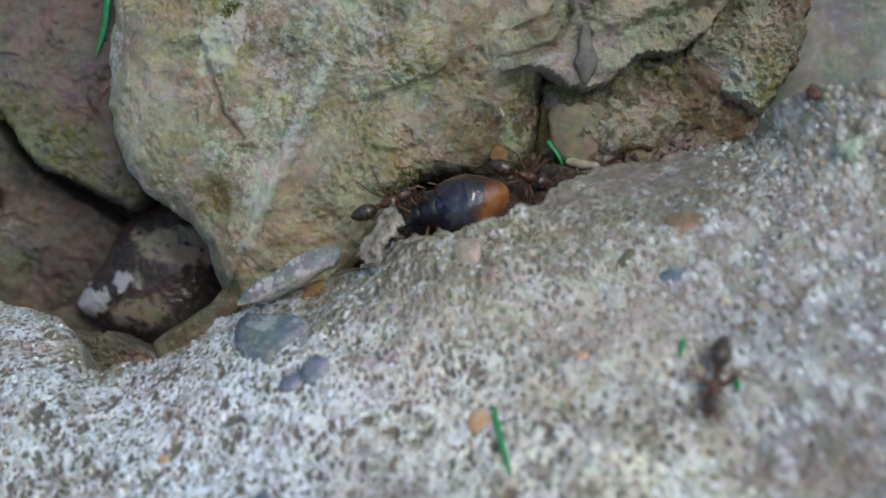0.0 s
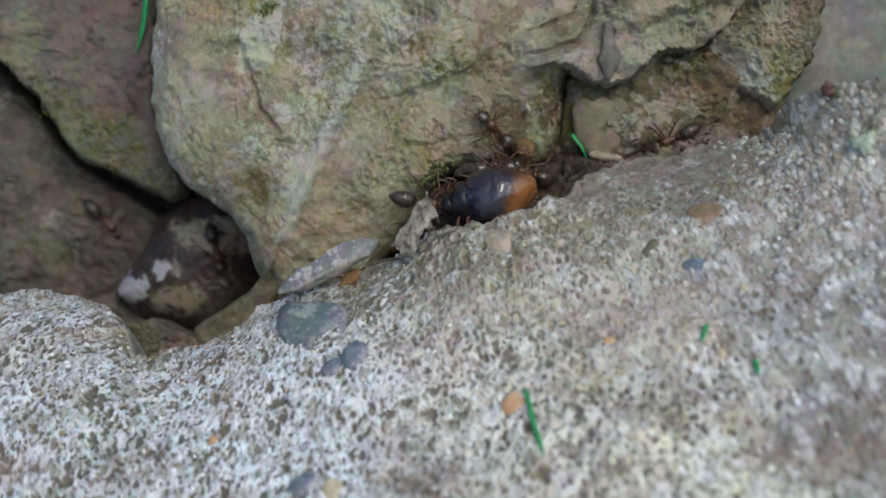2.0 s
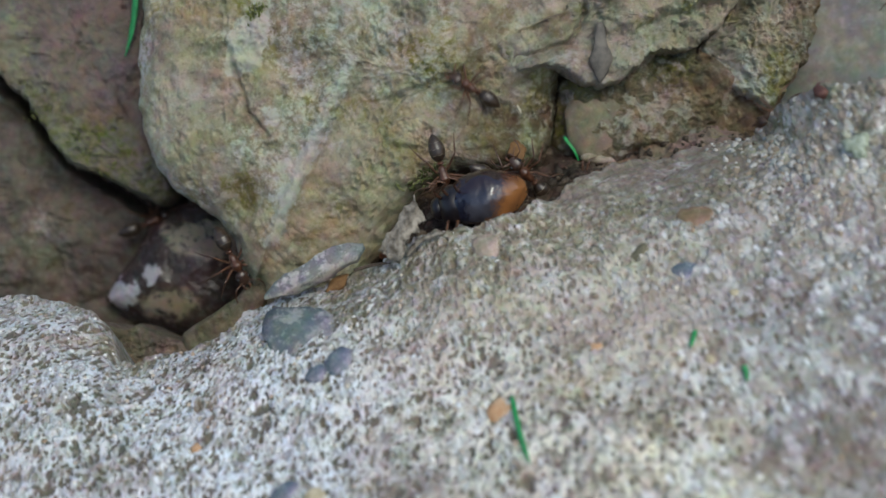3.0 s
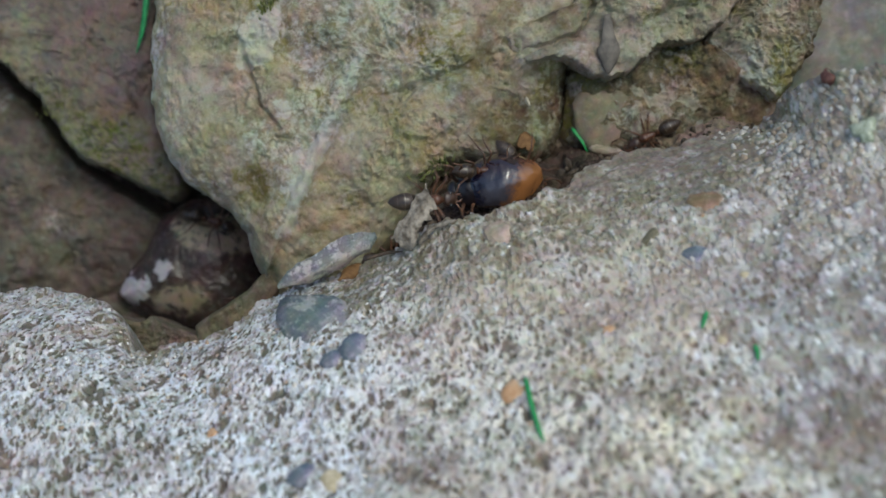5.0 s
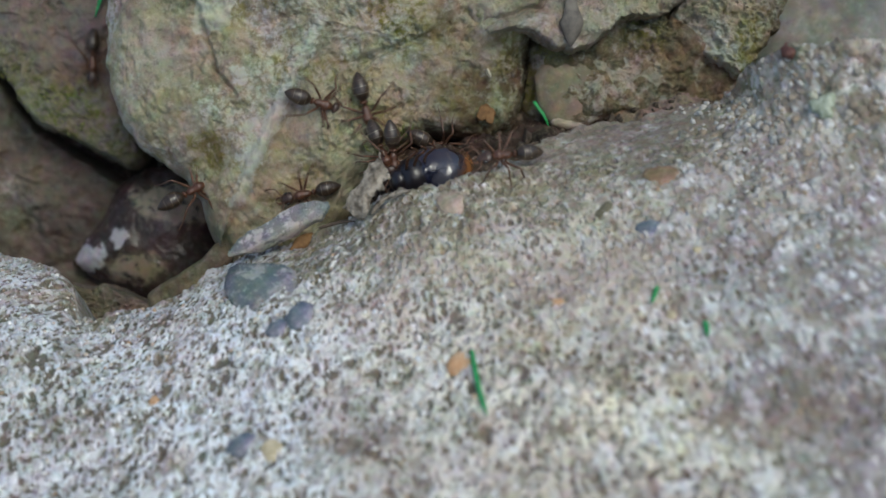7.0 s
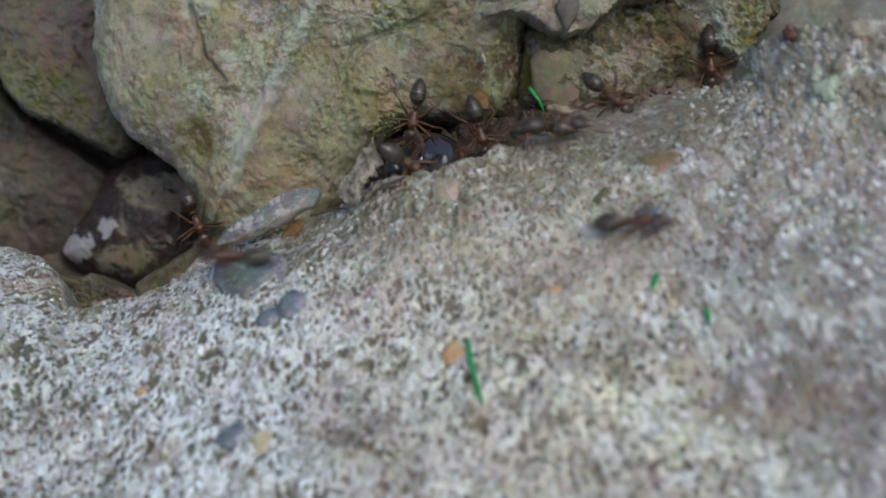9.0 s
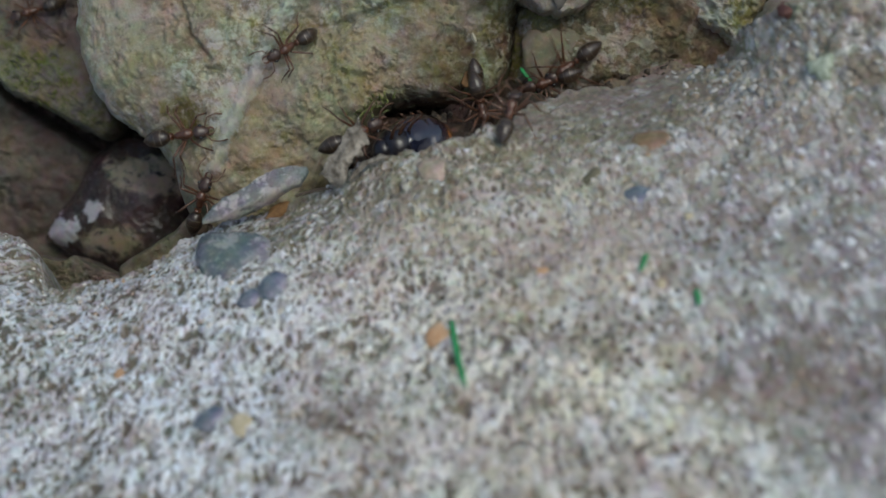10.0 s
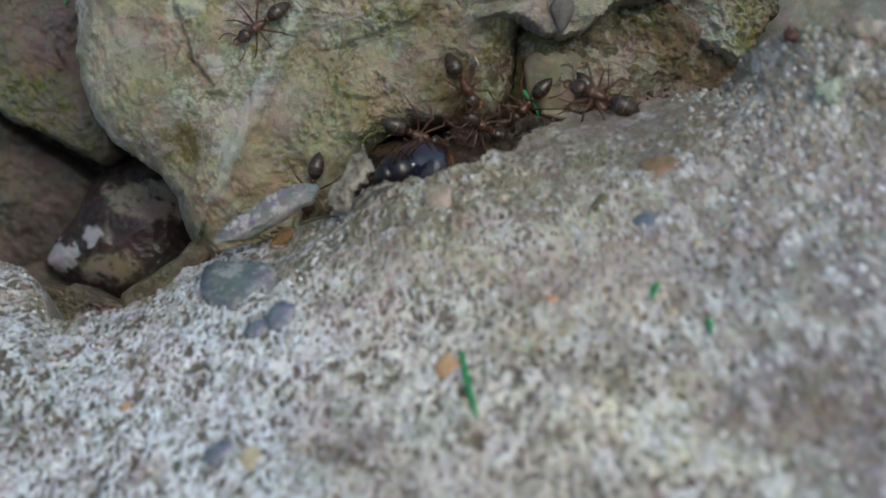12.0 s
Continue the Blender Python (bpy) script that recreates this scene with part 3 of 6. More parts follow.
def slab_surface(x, back):
    """The concrete at x, that far in front of its edge: y and height, the fine grain apart. The edge's notches fade out with distance."""
    far = smooth(0, 6, back)
    y = (1 - far) * np.interp(x, EDGE[:, 0], EDGE[:, 1]) + far * np.interp(x, SOFT_X, SOFT[:, 0]) - back
    ze = (1 - far) * np.interp(x, EDGE[:, 0], EDGE[:, 2]) + far * np.interp(x, SOFT_X, SOFT[:, 1])
    reach = 8.0 - 3.0 * smooth(23, 27, x)
    top = 0.10 * np.maximum(-y - 12, 0) * smooth(15, 0, x)
    return y, top + (ze - top) * np.exp(-(back / reach) ** 1.2)


SLAB_POINTS = []


def concrete_slab():
    xs = np.concatenate([-np.geomspace(160, 42.5, 24), np.arange(-42, 34, 0.125), np.geomspace(34.5, 160, 24)])
    ts = np.concatenate([np.arange(0, 42, 0.13), np.geomspace(42.5, 260, 30)])
    drop = np.linspace(1, 0, 22)[:-1]
    X, T = np.meshgrid(xs, ts, indexing="ij")
    Y, Z = [a.reshape(X.shape) for a in slab_surface(X.ravel(), T.ravel())]
    fold = np.stack(np.meshgrid(xs, drop, indexing="ij"), -1)
    fy = Y[:, :1] + 1.1 * np.sin(fold[..., 1] * math.pi * 0.5) - 2.0 * fold[..., 1] ** 3
    fz = Z[:, :1] - 1.0 * fold[..., 1] ** 2 - 22 * fold[..., 1] ** 3
    P = np.stack([np.concatenate([fold[..., 0], X], 1), np.concatenate([fy, Y], 1), np.concatenate([fz, Z], 1)], -1)
    t = np.concatenate([np.broadcast_to(-drop * 3, fy.shape), T], 1).ravel()
    p = P.reshape(-1, 3)
    q = p.copy()
    x0 = q[:, 0]
    # a lime crust riddled with round pores, most of them tiny, a few half a millimetre across
    flat = np.stack([q[:, 0] + 0.8 * q[:, 2], q[:, 1] - 0.5 * q[:, 2], q[:, 2]], 1)
    bent = flat + 0.07 * np.stack([fbm(flat, 0.6, 2, 0.5, 40 + k) for k in range(3)], 1)
    flat, bent = flat * (1.0, LIE, 1.0), bent * (1.0, LIE, 1.0)
    rich = fbm(q, 3.0, 3, 0.5, 48)
    left = smooth(2, -20, q[:, 0])
    dense = smooth(-0.35, 0.25, rich)
    pore = pitted(bent, 0.53, 1, 0.16, 0.38, 0.78) * (0.45 + 0.55 * dense)
    pore = np.maximum(pore, 0.9 * pitted(bent, 0.36, 2, 0.14, 0.38, 0.7) * (0.4 + 0.6 * np.maximum(left, 1 - dense)))
    pore = np.maximum(pore, 0.85 * pitted(bent, 1.25, 4, 0.10, 0.27, 0.4) * (1 - 0.6 * smooth(0, 8, q[:, 0])))
    holes = smooth(0.24, 0.12, cells(bent, 2.1, 3)[0]) * smooth(0.0, 0.2, fbm(q, 4.0, 2, 0.5, 52)) * (1 - 0.7 * smooth(0, 8, q[:, 0]))
    lump = fbm(flat, 0.55, 4, 0.75, 44)
    crust = 0.92 + 0.26 * lump - (0.95 - 0.35 * smooth(4, 15, q[:, 0])) * pore - 0.6 * holes + 0.55 * fbm(q, 3.5, 4, 0.6, 47)
    worn = smooth(9, 3, t + 2.0 * fbm(q, 4, 3, 0.5, 45)) * smooth(3, 9, q[:, 0]) * smooth(23.5, 20, q[:, 0])
    amp = 0.20 * (1 - 0.5 * worn)
    h = 0.8 * amp * (np.clip(crust, -0.6, 1.4) - 0.5) - 0.3 * holes + 0.5 * fbm(q, 7, 3, 0.5, 46) + 0.24 * fbm(q, 2.2, 3, 0.5, 49)
    p[:, 2] += h + 0.7 * fbm(q, 1.7, 4, 0.6, 58) * smooth(20.5, 23, x0) * smooth(9, 3, t)
    p[:, 1] += (0.8 * fbm(q, 2.6, 5, 0.6, 50) + 0.2 * lump) * smooth(4.0, 0.0, abs(t))
    x, y = q[:, 0], q[:, 1]
    n = fbm(q, 2.5, 4, 0.6, 53)
    moss = 0.9 * smooth(9, 2, t + 3 * n) * smooth(-17, -11, x) * smooth(-0.2, 0.15, fbm(q, 3.2, 4, 0.6, 59)) + 0.8 * blot(x, y, -4, -2.0, 5, 3) + 1.0 * smooth(12, 7, t) * smooth(2.5, 5, t + 1.5 * n) * smooth(2, 8, x) * smooth(24, 19, x) + 0.9 * blot(x, y, 5.5, -2.5, 4.5, 2.6) + 0.9 * blot(x, y, -11, 0.5, 6, 3.5) + 0.5 * smooth(5, 1, t + 3 * n) * smooth(24, 21, x) + 0.4 * blot(x, y, -1, -6, 3, 3) + 0.6 * blot(x, y, 28, -9, 2.5, 2) + 1.0 * blot(x, y, -29.2, 5.5, 1.3, 3.4)
    earth = 0.6 * smooth(1.2, -0.6, t) + 1.1 * blot(x, y, -10.3, -19.3, 3.2, 2.2) + 1.0 * blot(x, y, 15.2, -28.5, 3.2, 3.2) + 0.9 * worn + 0.45 * blot(x, y, 8, -12, 7, 4)
    blue = smooth(2, -22, x + 6 * n) + 0.6 * smooth(8, 16, x + 4 * n) * smooth(-9, -16, y + 4 * n) + 0.3 * smooth(0.1, 0.4, fbm(q, 6, 3, 0.5, 54))
    crust += 0.3 * smooth(21, 25, x) * smooth(-12, -6, y)
    # greys and darkens the lime, most over the right half
    dust = 0.95 * smooth(6, 18, x + 3 * n) * (1 - 0.5 * smooth(20, 23, x) * smooth(-13, -8, y + 3 * n)) + 0.7 * blot(x, y, 15.5, -28.5, 4.5, 4) + 0.35 * smooth(0.0, 0.3, fbm(q, 5, 3, 0.5, 57)) * smooth(-6, 2, x) + 0.35 * smooth(-22, -28, x)
    warm = 0.9 * blot(x, y, 6, -15, 6, 4.5) + 0.6 * blot(x, y, 14, -8, 5, 3) + 0.5 * blot(x, y, -6.5, -8.5, 5, 3.0) + 0.55 * blot(x, y, 0, -5, 7, 4) + 0.5 * smooth(0.1, 0.4, fbm(q, 7, 3, 0.5, 56))
    faces = grid_faces(len(xs), len(ts) + len(drop))
    SLAB_POINTS.append(p)
    got = {"worn": np.clip(worn, 0, 1), "dust": np.clip(dust, 0, 1), "warm": np.clip(warm, 0, 1), "crust": np.clip(crust, 0, 1.3), "moss": np.clip(moss, 0, 1), "earth": np.clip(earth, 0, 1), "blue": np.clip(blue, 0, 1)}
    me = mesh_of("concrete_slab", p, faces[:, ::-1], CONCRETE, got)
    return tagged(new("concrete_slab", me), "weathered pitted concrete slab with pebbles set in it", "slab", kind="structure")


concrete_slab()


def sheet(name, outline_fn, n, m, mat, label):
    u, v = np.meshgrid(np.linspace(0, 1, n), np.linspace(0, 1, m), indexing="ij")
    p = outline_fn(u.ravel(), v.ravel())
    zero = np.zeros(len(p))
    # soil is coloured paler to the right, where more light reaches it
    lit_side = 0.9 * smooth(9, 16, p[:, 0]) if name == "crevice_soil" else zero
    me = mesh_of(name, p, grid_faces(n, m), mat, {"moss": zero, "pale": lit_side, "earth": zero, "tan": zero})
    return tagged(new(name, me), label, name.replace("_", " "), kind="structure")


# backing sheet added so that the gaps between stones stay dark
def backing_points(u, v):
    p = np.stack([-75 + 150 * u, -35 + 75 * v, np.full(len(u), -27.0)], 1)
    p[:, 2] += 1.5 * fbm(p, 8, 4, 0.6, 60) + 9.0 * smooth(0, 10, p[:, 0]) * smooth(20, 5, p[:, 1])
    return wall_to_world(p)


sheet("earth_bank", backing_points, 260, 140, SOIL, "dark soil-coloured backing sheet added behind the stones")


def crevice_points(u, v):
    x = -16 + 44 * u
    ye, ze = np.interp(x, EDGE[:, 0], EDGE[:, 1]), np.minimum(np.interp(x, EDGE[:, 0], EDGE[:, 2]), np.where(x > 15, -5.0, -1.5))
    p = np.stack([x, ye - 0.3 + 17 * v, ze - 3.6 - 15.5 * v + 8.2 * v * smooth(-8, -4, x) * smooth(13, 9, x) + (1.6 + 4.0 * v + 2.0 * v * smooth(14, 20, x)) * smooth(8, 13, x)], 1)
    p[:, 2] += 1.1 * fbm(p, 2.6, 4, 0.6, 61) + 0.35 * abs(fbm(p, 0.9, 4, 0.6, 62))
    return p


# brown soil; the crevice's shade is deepened in its colour
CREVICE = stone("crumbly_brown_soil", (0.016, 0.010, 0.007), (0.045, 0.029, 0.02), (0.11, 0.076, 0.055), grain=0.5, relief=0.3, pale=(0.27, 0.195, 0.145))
sheet("crevice_soil", crevice_points, 300, 90, CREVICE, "crumbly soil in the crevice, darkened to carry its shade")


def ground_points(u, v):
    r = 40000 * np.sign(u - 0.5) * abs(2 * u - 1) ** 4, 40000 * np.sign(v - 0.5) * abs(2 * v - 1) ** 4
    p = np.stack([r[0], r[1], np.full(len(u), -45.0)], 1)
    return p


sheet("ground", ground_points, 60, 60, SOIL, "dark trodden earth")

# ---- small stones and litter ----
BLUEGREY = stone("blue_grey_pebble", (0.098, 0.115, 0.127), (0.168, 0.19, 0.207), (0.31, 0.34, 0.35), grain=0.3, relief=0.2, speck=0.8)
SLATEBLUE = stone("slate_blue_pebble", (0.10, 0.11, 0.155), (0.18, 0.19, 0.245), (0.34, 0.35, 0.42), grain=0.3, relief=0.12, speck=0.6)
PINKISH = stone("pinkish_pebble", (0.27, 0.205, 0.165), (0.40, 0.31, 0.25), (0.52, 0.43, 0.37), grain=0.3, relief=0.1, speck=0.5)
RUSTY = stone("rust_brown_pebble", (0.17, 0.105, 0.065), (0.26, 0.17, 0.11), (0.36, 0.26, 0.19), grain=0.3, relief=0.1, speck=0.4)
OLIVE = plain("olive_pebble", (0.12, 0.11, 0.07), (0.2, 0.18, 0.12), 0.8, 0.75, 0.05, 0.3)
ORANGE = plain("orange_pebble", (0.50, 0.27, 0.13), (0.62, 0.42, 0.26), 0.6, 0.7, 0.05, 0.3)
AMBER = plain("amber_stain", (0.13, 0.07, 0.028), (0.22, 0.12, 0.05), 0.4, 0.8, 0.03, 0.3)
WHITE = plain("white_chip", (0.72, 0.70, 0.64), (0.85, 0.83, 0.78), 0.5, 0.6, 0.03, 0.3)
CREAM = plain("cream_chip", (0.42, 0.38, 0.28), (0.56, 0.52, 0.4), 0.5, 0.7, 0.03, 0.3)
YELLOW = plain("yellow_pebble", (0.40, 0.33, 0.20), (0.62, 0.54, 0.38), 0.5, 0.7, 0.03, 0.3)
GREYCHIP = plain("grey_chip", (0.09, 0.08, 0.068), (0.17, 0.15, 0.125), 0.9, 0.65, 0.08, 0.4)
DARKRED = plain("dark_red_crumb", (0.08, 0.03, 0.025), (0.17, 0.08, 0.06), 0.4, 0.6, 0.03, 0.4)
LICHEN = plain("pale_green_lichen", (0.27, 0.31, 0.22), (0.50, 0.54, 0.43), 0.4, 0.9, 0.1, 0.1)
GRASS = plain("green_grass", (0.02, 0.22, 0.06), (0.05, 0.36, 0.11), 0.6, 0.45, 0.02, 0.5)
LEAF = plain("dry_leaf", (0.09, 0.073, 0.054), (0.375, 0.33, 0.268), 0.6, 0.8, 0.25, 0.3)
TWIG = plain("dark_twig", (0.05, 0.035, 0.025), (0.11, 0.08, 0.055), 0.5, 0.8, 0.05, 0.3)
SLATE = stone("grey_slate_chip", (0.115, 0.118, 0.12), (0.245, 0.246, 0.243), (0.50, 0.49, 0.47), grain=0.3, relief=0.3, speck=0.8)


def lump_mesh(name, radii, mat, rough=0.12, flat=2.0, seed=0.0, n=20, m=12):
    """A worn stone: a rounded body with an uneven outline."""
    lat = np.linspace(-math.pi / 2, math.pi / 2, m)
    lon = np.linspace(0, 2 * math.pi, n, endpoint=False)
    A, B = np.meshgrid(lat, lon, indexing="ij")
    c = np.sign(np.cos(A)) * abs(np.cos(A)) ** (2 / flat)
    d = np.stack([c * np.cos(B), c * np.sin(B), np.sign(np.sin(A)) * abs(np.sin(A)) ** (2 / flat)], -1).reshape(-1, 3)
    d *= (1 + rough * 2.2 * fbm(d, 1.1, 3, 0.5, seed))[:, None]
    zero = np.zeros(len(d))
    return mesh_of(name, d * radii, grid_faces(m, n, True), mat, {"moss": zero, "pale": zero, "earth": zero, "tan": zero})


def pebble(at, radii, turn, mat, label, name="pebble", group="pebbles set in the concrete", seed=0.0, tilt=(0, 0), rough=0.2):
    ob = new(name, lump_mesh(name, radii, mat, rough, 2.4, seed))
    ob.matrix_basis = pose(at[0] * MM, at[1] * MM, at[2] * MM, tilt[0], tilt[1], turn)
    return tagged(ob, label, name.replace("_", " "), group)


pebble((-14.8, -1.3, -2.62), (2.65, 3.5, 0.85), 20, BLUEGREY, "flat blue-grey pebble set flush in concrete", seed=1, tilt=(4, 6))
pebble((-14.2, -6.8, -0.9), (0.75, 0.8, 0.5), 0, SLATEBLUE, "small slate-blue pebble in the concrete", seed=2)
pebble((-12.5, -6.5, -1.0), (1.2, 1.2, 0.6), 30, SLATEBLUE, "rounded slate-blue pebble in the concrete", seed=3)
pebble((0.3, -1.2, -1.05), (0.95, 1.35, 0.35), 5, PINKISH, "flat pinkish pebble near the concrete's edge", seed=4)
pebble((14.9, -5.9, -1.3), (1.45, 1.2, 0.42), -30, RUSTY, "flat rust-brown stone set flush in concrete", seed=5, rough=0.2)
pebble((12.3, -10.4, -1.0), (1.1, 0.95, 0.4), -35, SLATEBLUE, "slate-blue pebble half buried in concrete", seed=6)
pebble((10.1, -7.2, -0.95), (0.85, 0.45, 0.35), 25, OLIVE, "olive-brown pebble in mossy concrete", seed=7)
pebble((-3.1, -16.2, -0.1), (0.9, 1.0, 0.45), 0, ORANGE, "orange pebble beside a green blade", seed=8)
pebble((14.3, -14.0, -0.35), (0.32, 0.34, 0.25), 0, YELLOW, "tiny cream grain in the concrete", seed=9)
pebble((10.6, -18.5, -0.05), (0.4, 0.4, 0.3), 0, YELLOW, "tiny cream grain in the concrete", seed=19)
pebble((-23.7, -9.2, -0.95), (0.42, 0.5, 0.35), 0, ORANGE, "tiny orange grain in the concrete", seed=10)
pebble((-18.2, -16.2, 0.1), (1.15, 0.8, 0.4), 20, SLATEBLUE, "grey-blue pebble in pale concrete", seed=11)
pebble((-16.4, -17.6, 0.1), (0.75, 0.9, 0.4), 0, YELLOW, "yellowish pebble in pale concrete", seed=12)
pebble((1.8, -11.0, -0.6), (0.5, 0.5, 0.3), 0, YELLOW, "yellowish grain in the concrete", seed=13)
pebble((4.3, -14.3, -0.15), (0.45, 0.5, 0.3), 0, ORANGE, "orange grain in the concrete", seed=14)
pebble((-9.2, -1.6, -2.4), (0.5, 0.4, 0.3), 30, WHITE, "white grain in mossy concrete", seed=15)
pebble((26.3, -2.6, 2.75), (0.55, 0.6, 0.5), 0, DARKRED, "dark red crumb on the concrete's shoulder", "crumb", "crumbs", seed=16)
pebble((-11.3, 4.6, -5.1), (1.2, 0.6, 0.4), 25, AMBER, "amber-brown stone under a slate chip", seed=17)
# dark lump added to stand for the dark of a small notch
pebble((22.3, 1.3, -4.3), (0.22, 0.5, 0.35), 10, TWIG, "dark lump set where the concrete's edge has a notch", "crumb", "crumbs", seed=18)


def lichen(at, r):
    n, m = 28, 6
    a = np.linspace(0, 2 * math.pi, n, endpoint=False)
    rad = r * (1 + 0.25 * np.sin(3 * a + 1) + 0.12 * np.sin(7 * a))
    p = [[s * rad[k] * math.cos(a[k]), s * rad[k] * math.sin(a[k]), 0.22 * (1 - s ** 3) - (0.25 if s == 1 else 0)] for s in np.linspace(0.02, 1, m) for k in range(n)]
    p = np.array(p)
    p[:, 2] += 0.12 * fbm(p, 0.6, 3, 0.5, 5)
    ob = new("lichen", mesh_of("lichen", p, grid_faces(m, n, True), LICHEN))
    ob.matrix_basis = pose(at[0] * MM, at[1] * MM, at[2] * MM, 20, -32, 0)
    return tagged(ob, "pale green lichen patch on concrete", "lichen")


lichen((26.6, -7.2, 1.28), 0.9)


def tube(path, radii, sides=6, squash=1.0):
    """Points and faces of a tube along a path."""
    path = np.asarray(path, float)
    ahead = np.gradient(path, axis=0)
    ahead /= np.linalg.norm(ahead, axis=1)[:, None]
    up = np.array([0.13, 0.21, 0.97])
    side = np.cross(ahead, up)
    side /= np.linalg.norm(side, axis=1)[:, None]
    over = np.cross(side, ahead)
    a = np.linspace(0, 2 * math.pi, sides, endpoint=False)
    ring = np.cos(a)[None, :, None] * side[:, None] + squash * np.sin(a)[None, :, None] * over[:, None]
    p = (path[:, None] + np.asarray(radii, float)[:, None, None] * ring).reshape(-1, 3)
    faces = [list(f) for f in grid_faces(len(path), sides, True)]
    faces += [list(range(sides))[::-1], list(range(len(p) - sides, len(p)))]
    return p, faces


def curve_through(points, n):
    """A smooth line through a few points."""
    pts = np.asarray(points, float)
    t = np.linspace(0, len(pts) - 1, n)
    ext = np.concatenate([[2 * pts[0] - pts[1]], pts, [2 * pts[-1] - pts[-2]]])
    i = np.minimum(t.astype(int), len(pts) - 2)
    f = (t - i)[:, None]
    a, b, c, d = ext[i], ext[i + 1], ext[i + 2], ext[i + 3]
    return 0.5 * (2 * b + (c - a) * f + (2 * a - 5 * b + 4 * c - d) * f ** 2 + (3 * b - a - 3 * c + d) * f ** 3)


def blade(points, width, label, mat=GRASS, name="grass_blade", category="grass", squash=0.35, taper=True):
    path = curve_through(points, 14)
    foot = path[0].copy()
    r = width / 2 * (np.interp(np.linspace(0, 1, 14), [0, 0.15, 0.75, 1], [0.7, 1, 0.9, 0.25]) if taper else np.ones(14))
    p, f = tube(path - foot, r, 6, squash)
    ob = new(name, mesh_of(name, p, f, mat))
    ob.location = foot * MM
    return tagged(ob, label, category)


blade([(-2.1, -15.9, 0.62), (-2.4, -18.0, 0.75), (-2.6, -20.2, 1.2), (-2.65, -21.8, 1.45)], 0.36, "bright green grass shred lying on concrete")
blade([(10.7, -16.1, 0.25), (10.3, -16.7, 0.4), (9.8, -17.4, 0.45)], 0.36, "short green grass shred on concrete")
blade([(12.3, -20.1, 0.35), (12.2, -20.7, 0.45), (11.95, -21.4, 0.4)], 0.34, "short green grass shred on concrete")
blade(wall_to_world([(-27.6, 27.0, -13.9), (-27.5, 24.0, -13.7), (-27.9, 20.8, -13.7), (-28.6, 18.4, -14.0)]), 0.75, "green grass blade hanging down a reddish stone")
blade(wall_to_world([(11.6, 9.7, -2.6), (12.0, 9.1, -2.3), (12.5, 8.4, -2.3), (12.9, 7.5, -2.7)]), 0.46, "green grass tip in the crack between stones")
blade(wall_to_world([(-37.6, 18.8, -14.3), (-36.4, 18.7, -14.1), (-35.4, 18.5, -14.3)]), 0.14, "dark thread stuck to a reddish stone", TWIG, "dark_thread", "thread", 0.9)

# pale chips on the boulder and a worn stone in the recess
BOSS = stone("smooth_tan_stone", (0.17, 0.14, 0.098), (0.225, 0.187, 0.135), (0.29, 0.245, 0.185), grain=0.5, relief=0.05, speck=0.3)
boss = pebble((0, 0, 0), (2.6, 2.9, 1.0), 0, BOSS, "smooth rounded tan stone under the overhang", "rounded_stone", "", seed=23, rough=0.16)
boss.matrix_basis = WALL @ pose(14.3 * MM, 10.7 * MM, -2.55 * MM, 0, 0, 15)
ledge = pebble((0, 0, 0), (1.3, 0.5, 0.6), 0, PINKISH, "pale stone edge under a rounded tan stone", "stone_chip", "", seed=24, rough=0.25)
ledge.matrix_basis = WALL @ pose(14.4 * MM, 7.7 * MM, -2.4 * MM, 0, 0, -8)
pebble(wall_to_world((7.6, 11.9, -0.9)), (0.15, 0.4, 0.2), 15, CREAM, "cream sliver stuck to the boulder", "stone_sliver", "chips on the boulder", seed=21, tilt=(45, 10))
crust = pebble((0, 0, 0), (0.7, 0.85, 0.16), 0, AMBER, "orange crust on the boulder above the crevice", "orange_crust", "chips on the boulder", seed=22, rough=0.45)
crust.matrix_basis = WALL @ pose(7.4 * MM, 8.45 * MM, -0.72 * MM, -14, 10, 0)


def teardrop():
    """A smooth grey chip, narrow above and blunt below, on the overhanging rock."""
    s = np.linspace(0, 1, 18)
    path = np.stack([0.15 * np.sin(3 * s), 5.0 * (0.5 - s), 0.12 * np.sin(math.pi * s)], 1)
    r = np.interp(s, [0, 0.1, 0.4, 0.62, 0.85, 1], [0.22, 0.4, 0.62, 1.1, 0.6, 0.12])
    p, f = tube(path, r, 14, 0.45)
    p += 0.1 * np.stack([fbm(p, 1.2, 3, 0.5, 70 + k) for k in range(3)], 1)
    ob = new("stone_chip", mesh_of("stone_chip", p, f, GREYCHIP))
    ob.matrix_basis = WALL @ pose(14.2 * MM, 16.4 * MM, 1.5 * MM, 4, 0, 0)
    return tagged(ob, "grey teardrop-shaped stone chip on the rock", "stone chip")


teardrop()


CHIP_AT = pose(-17.0 * MM, 5.0 * MM, -3.95 * MM, 26, -4, 5)


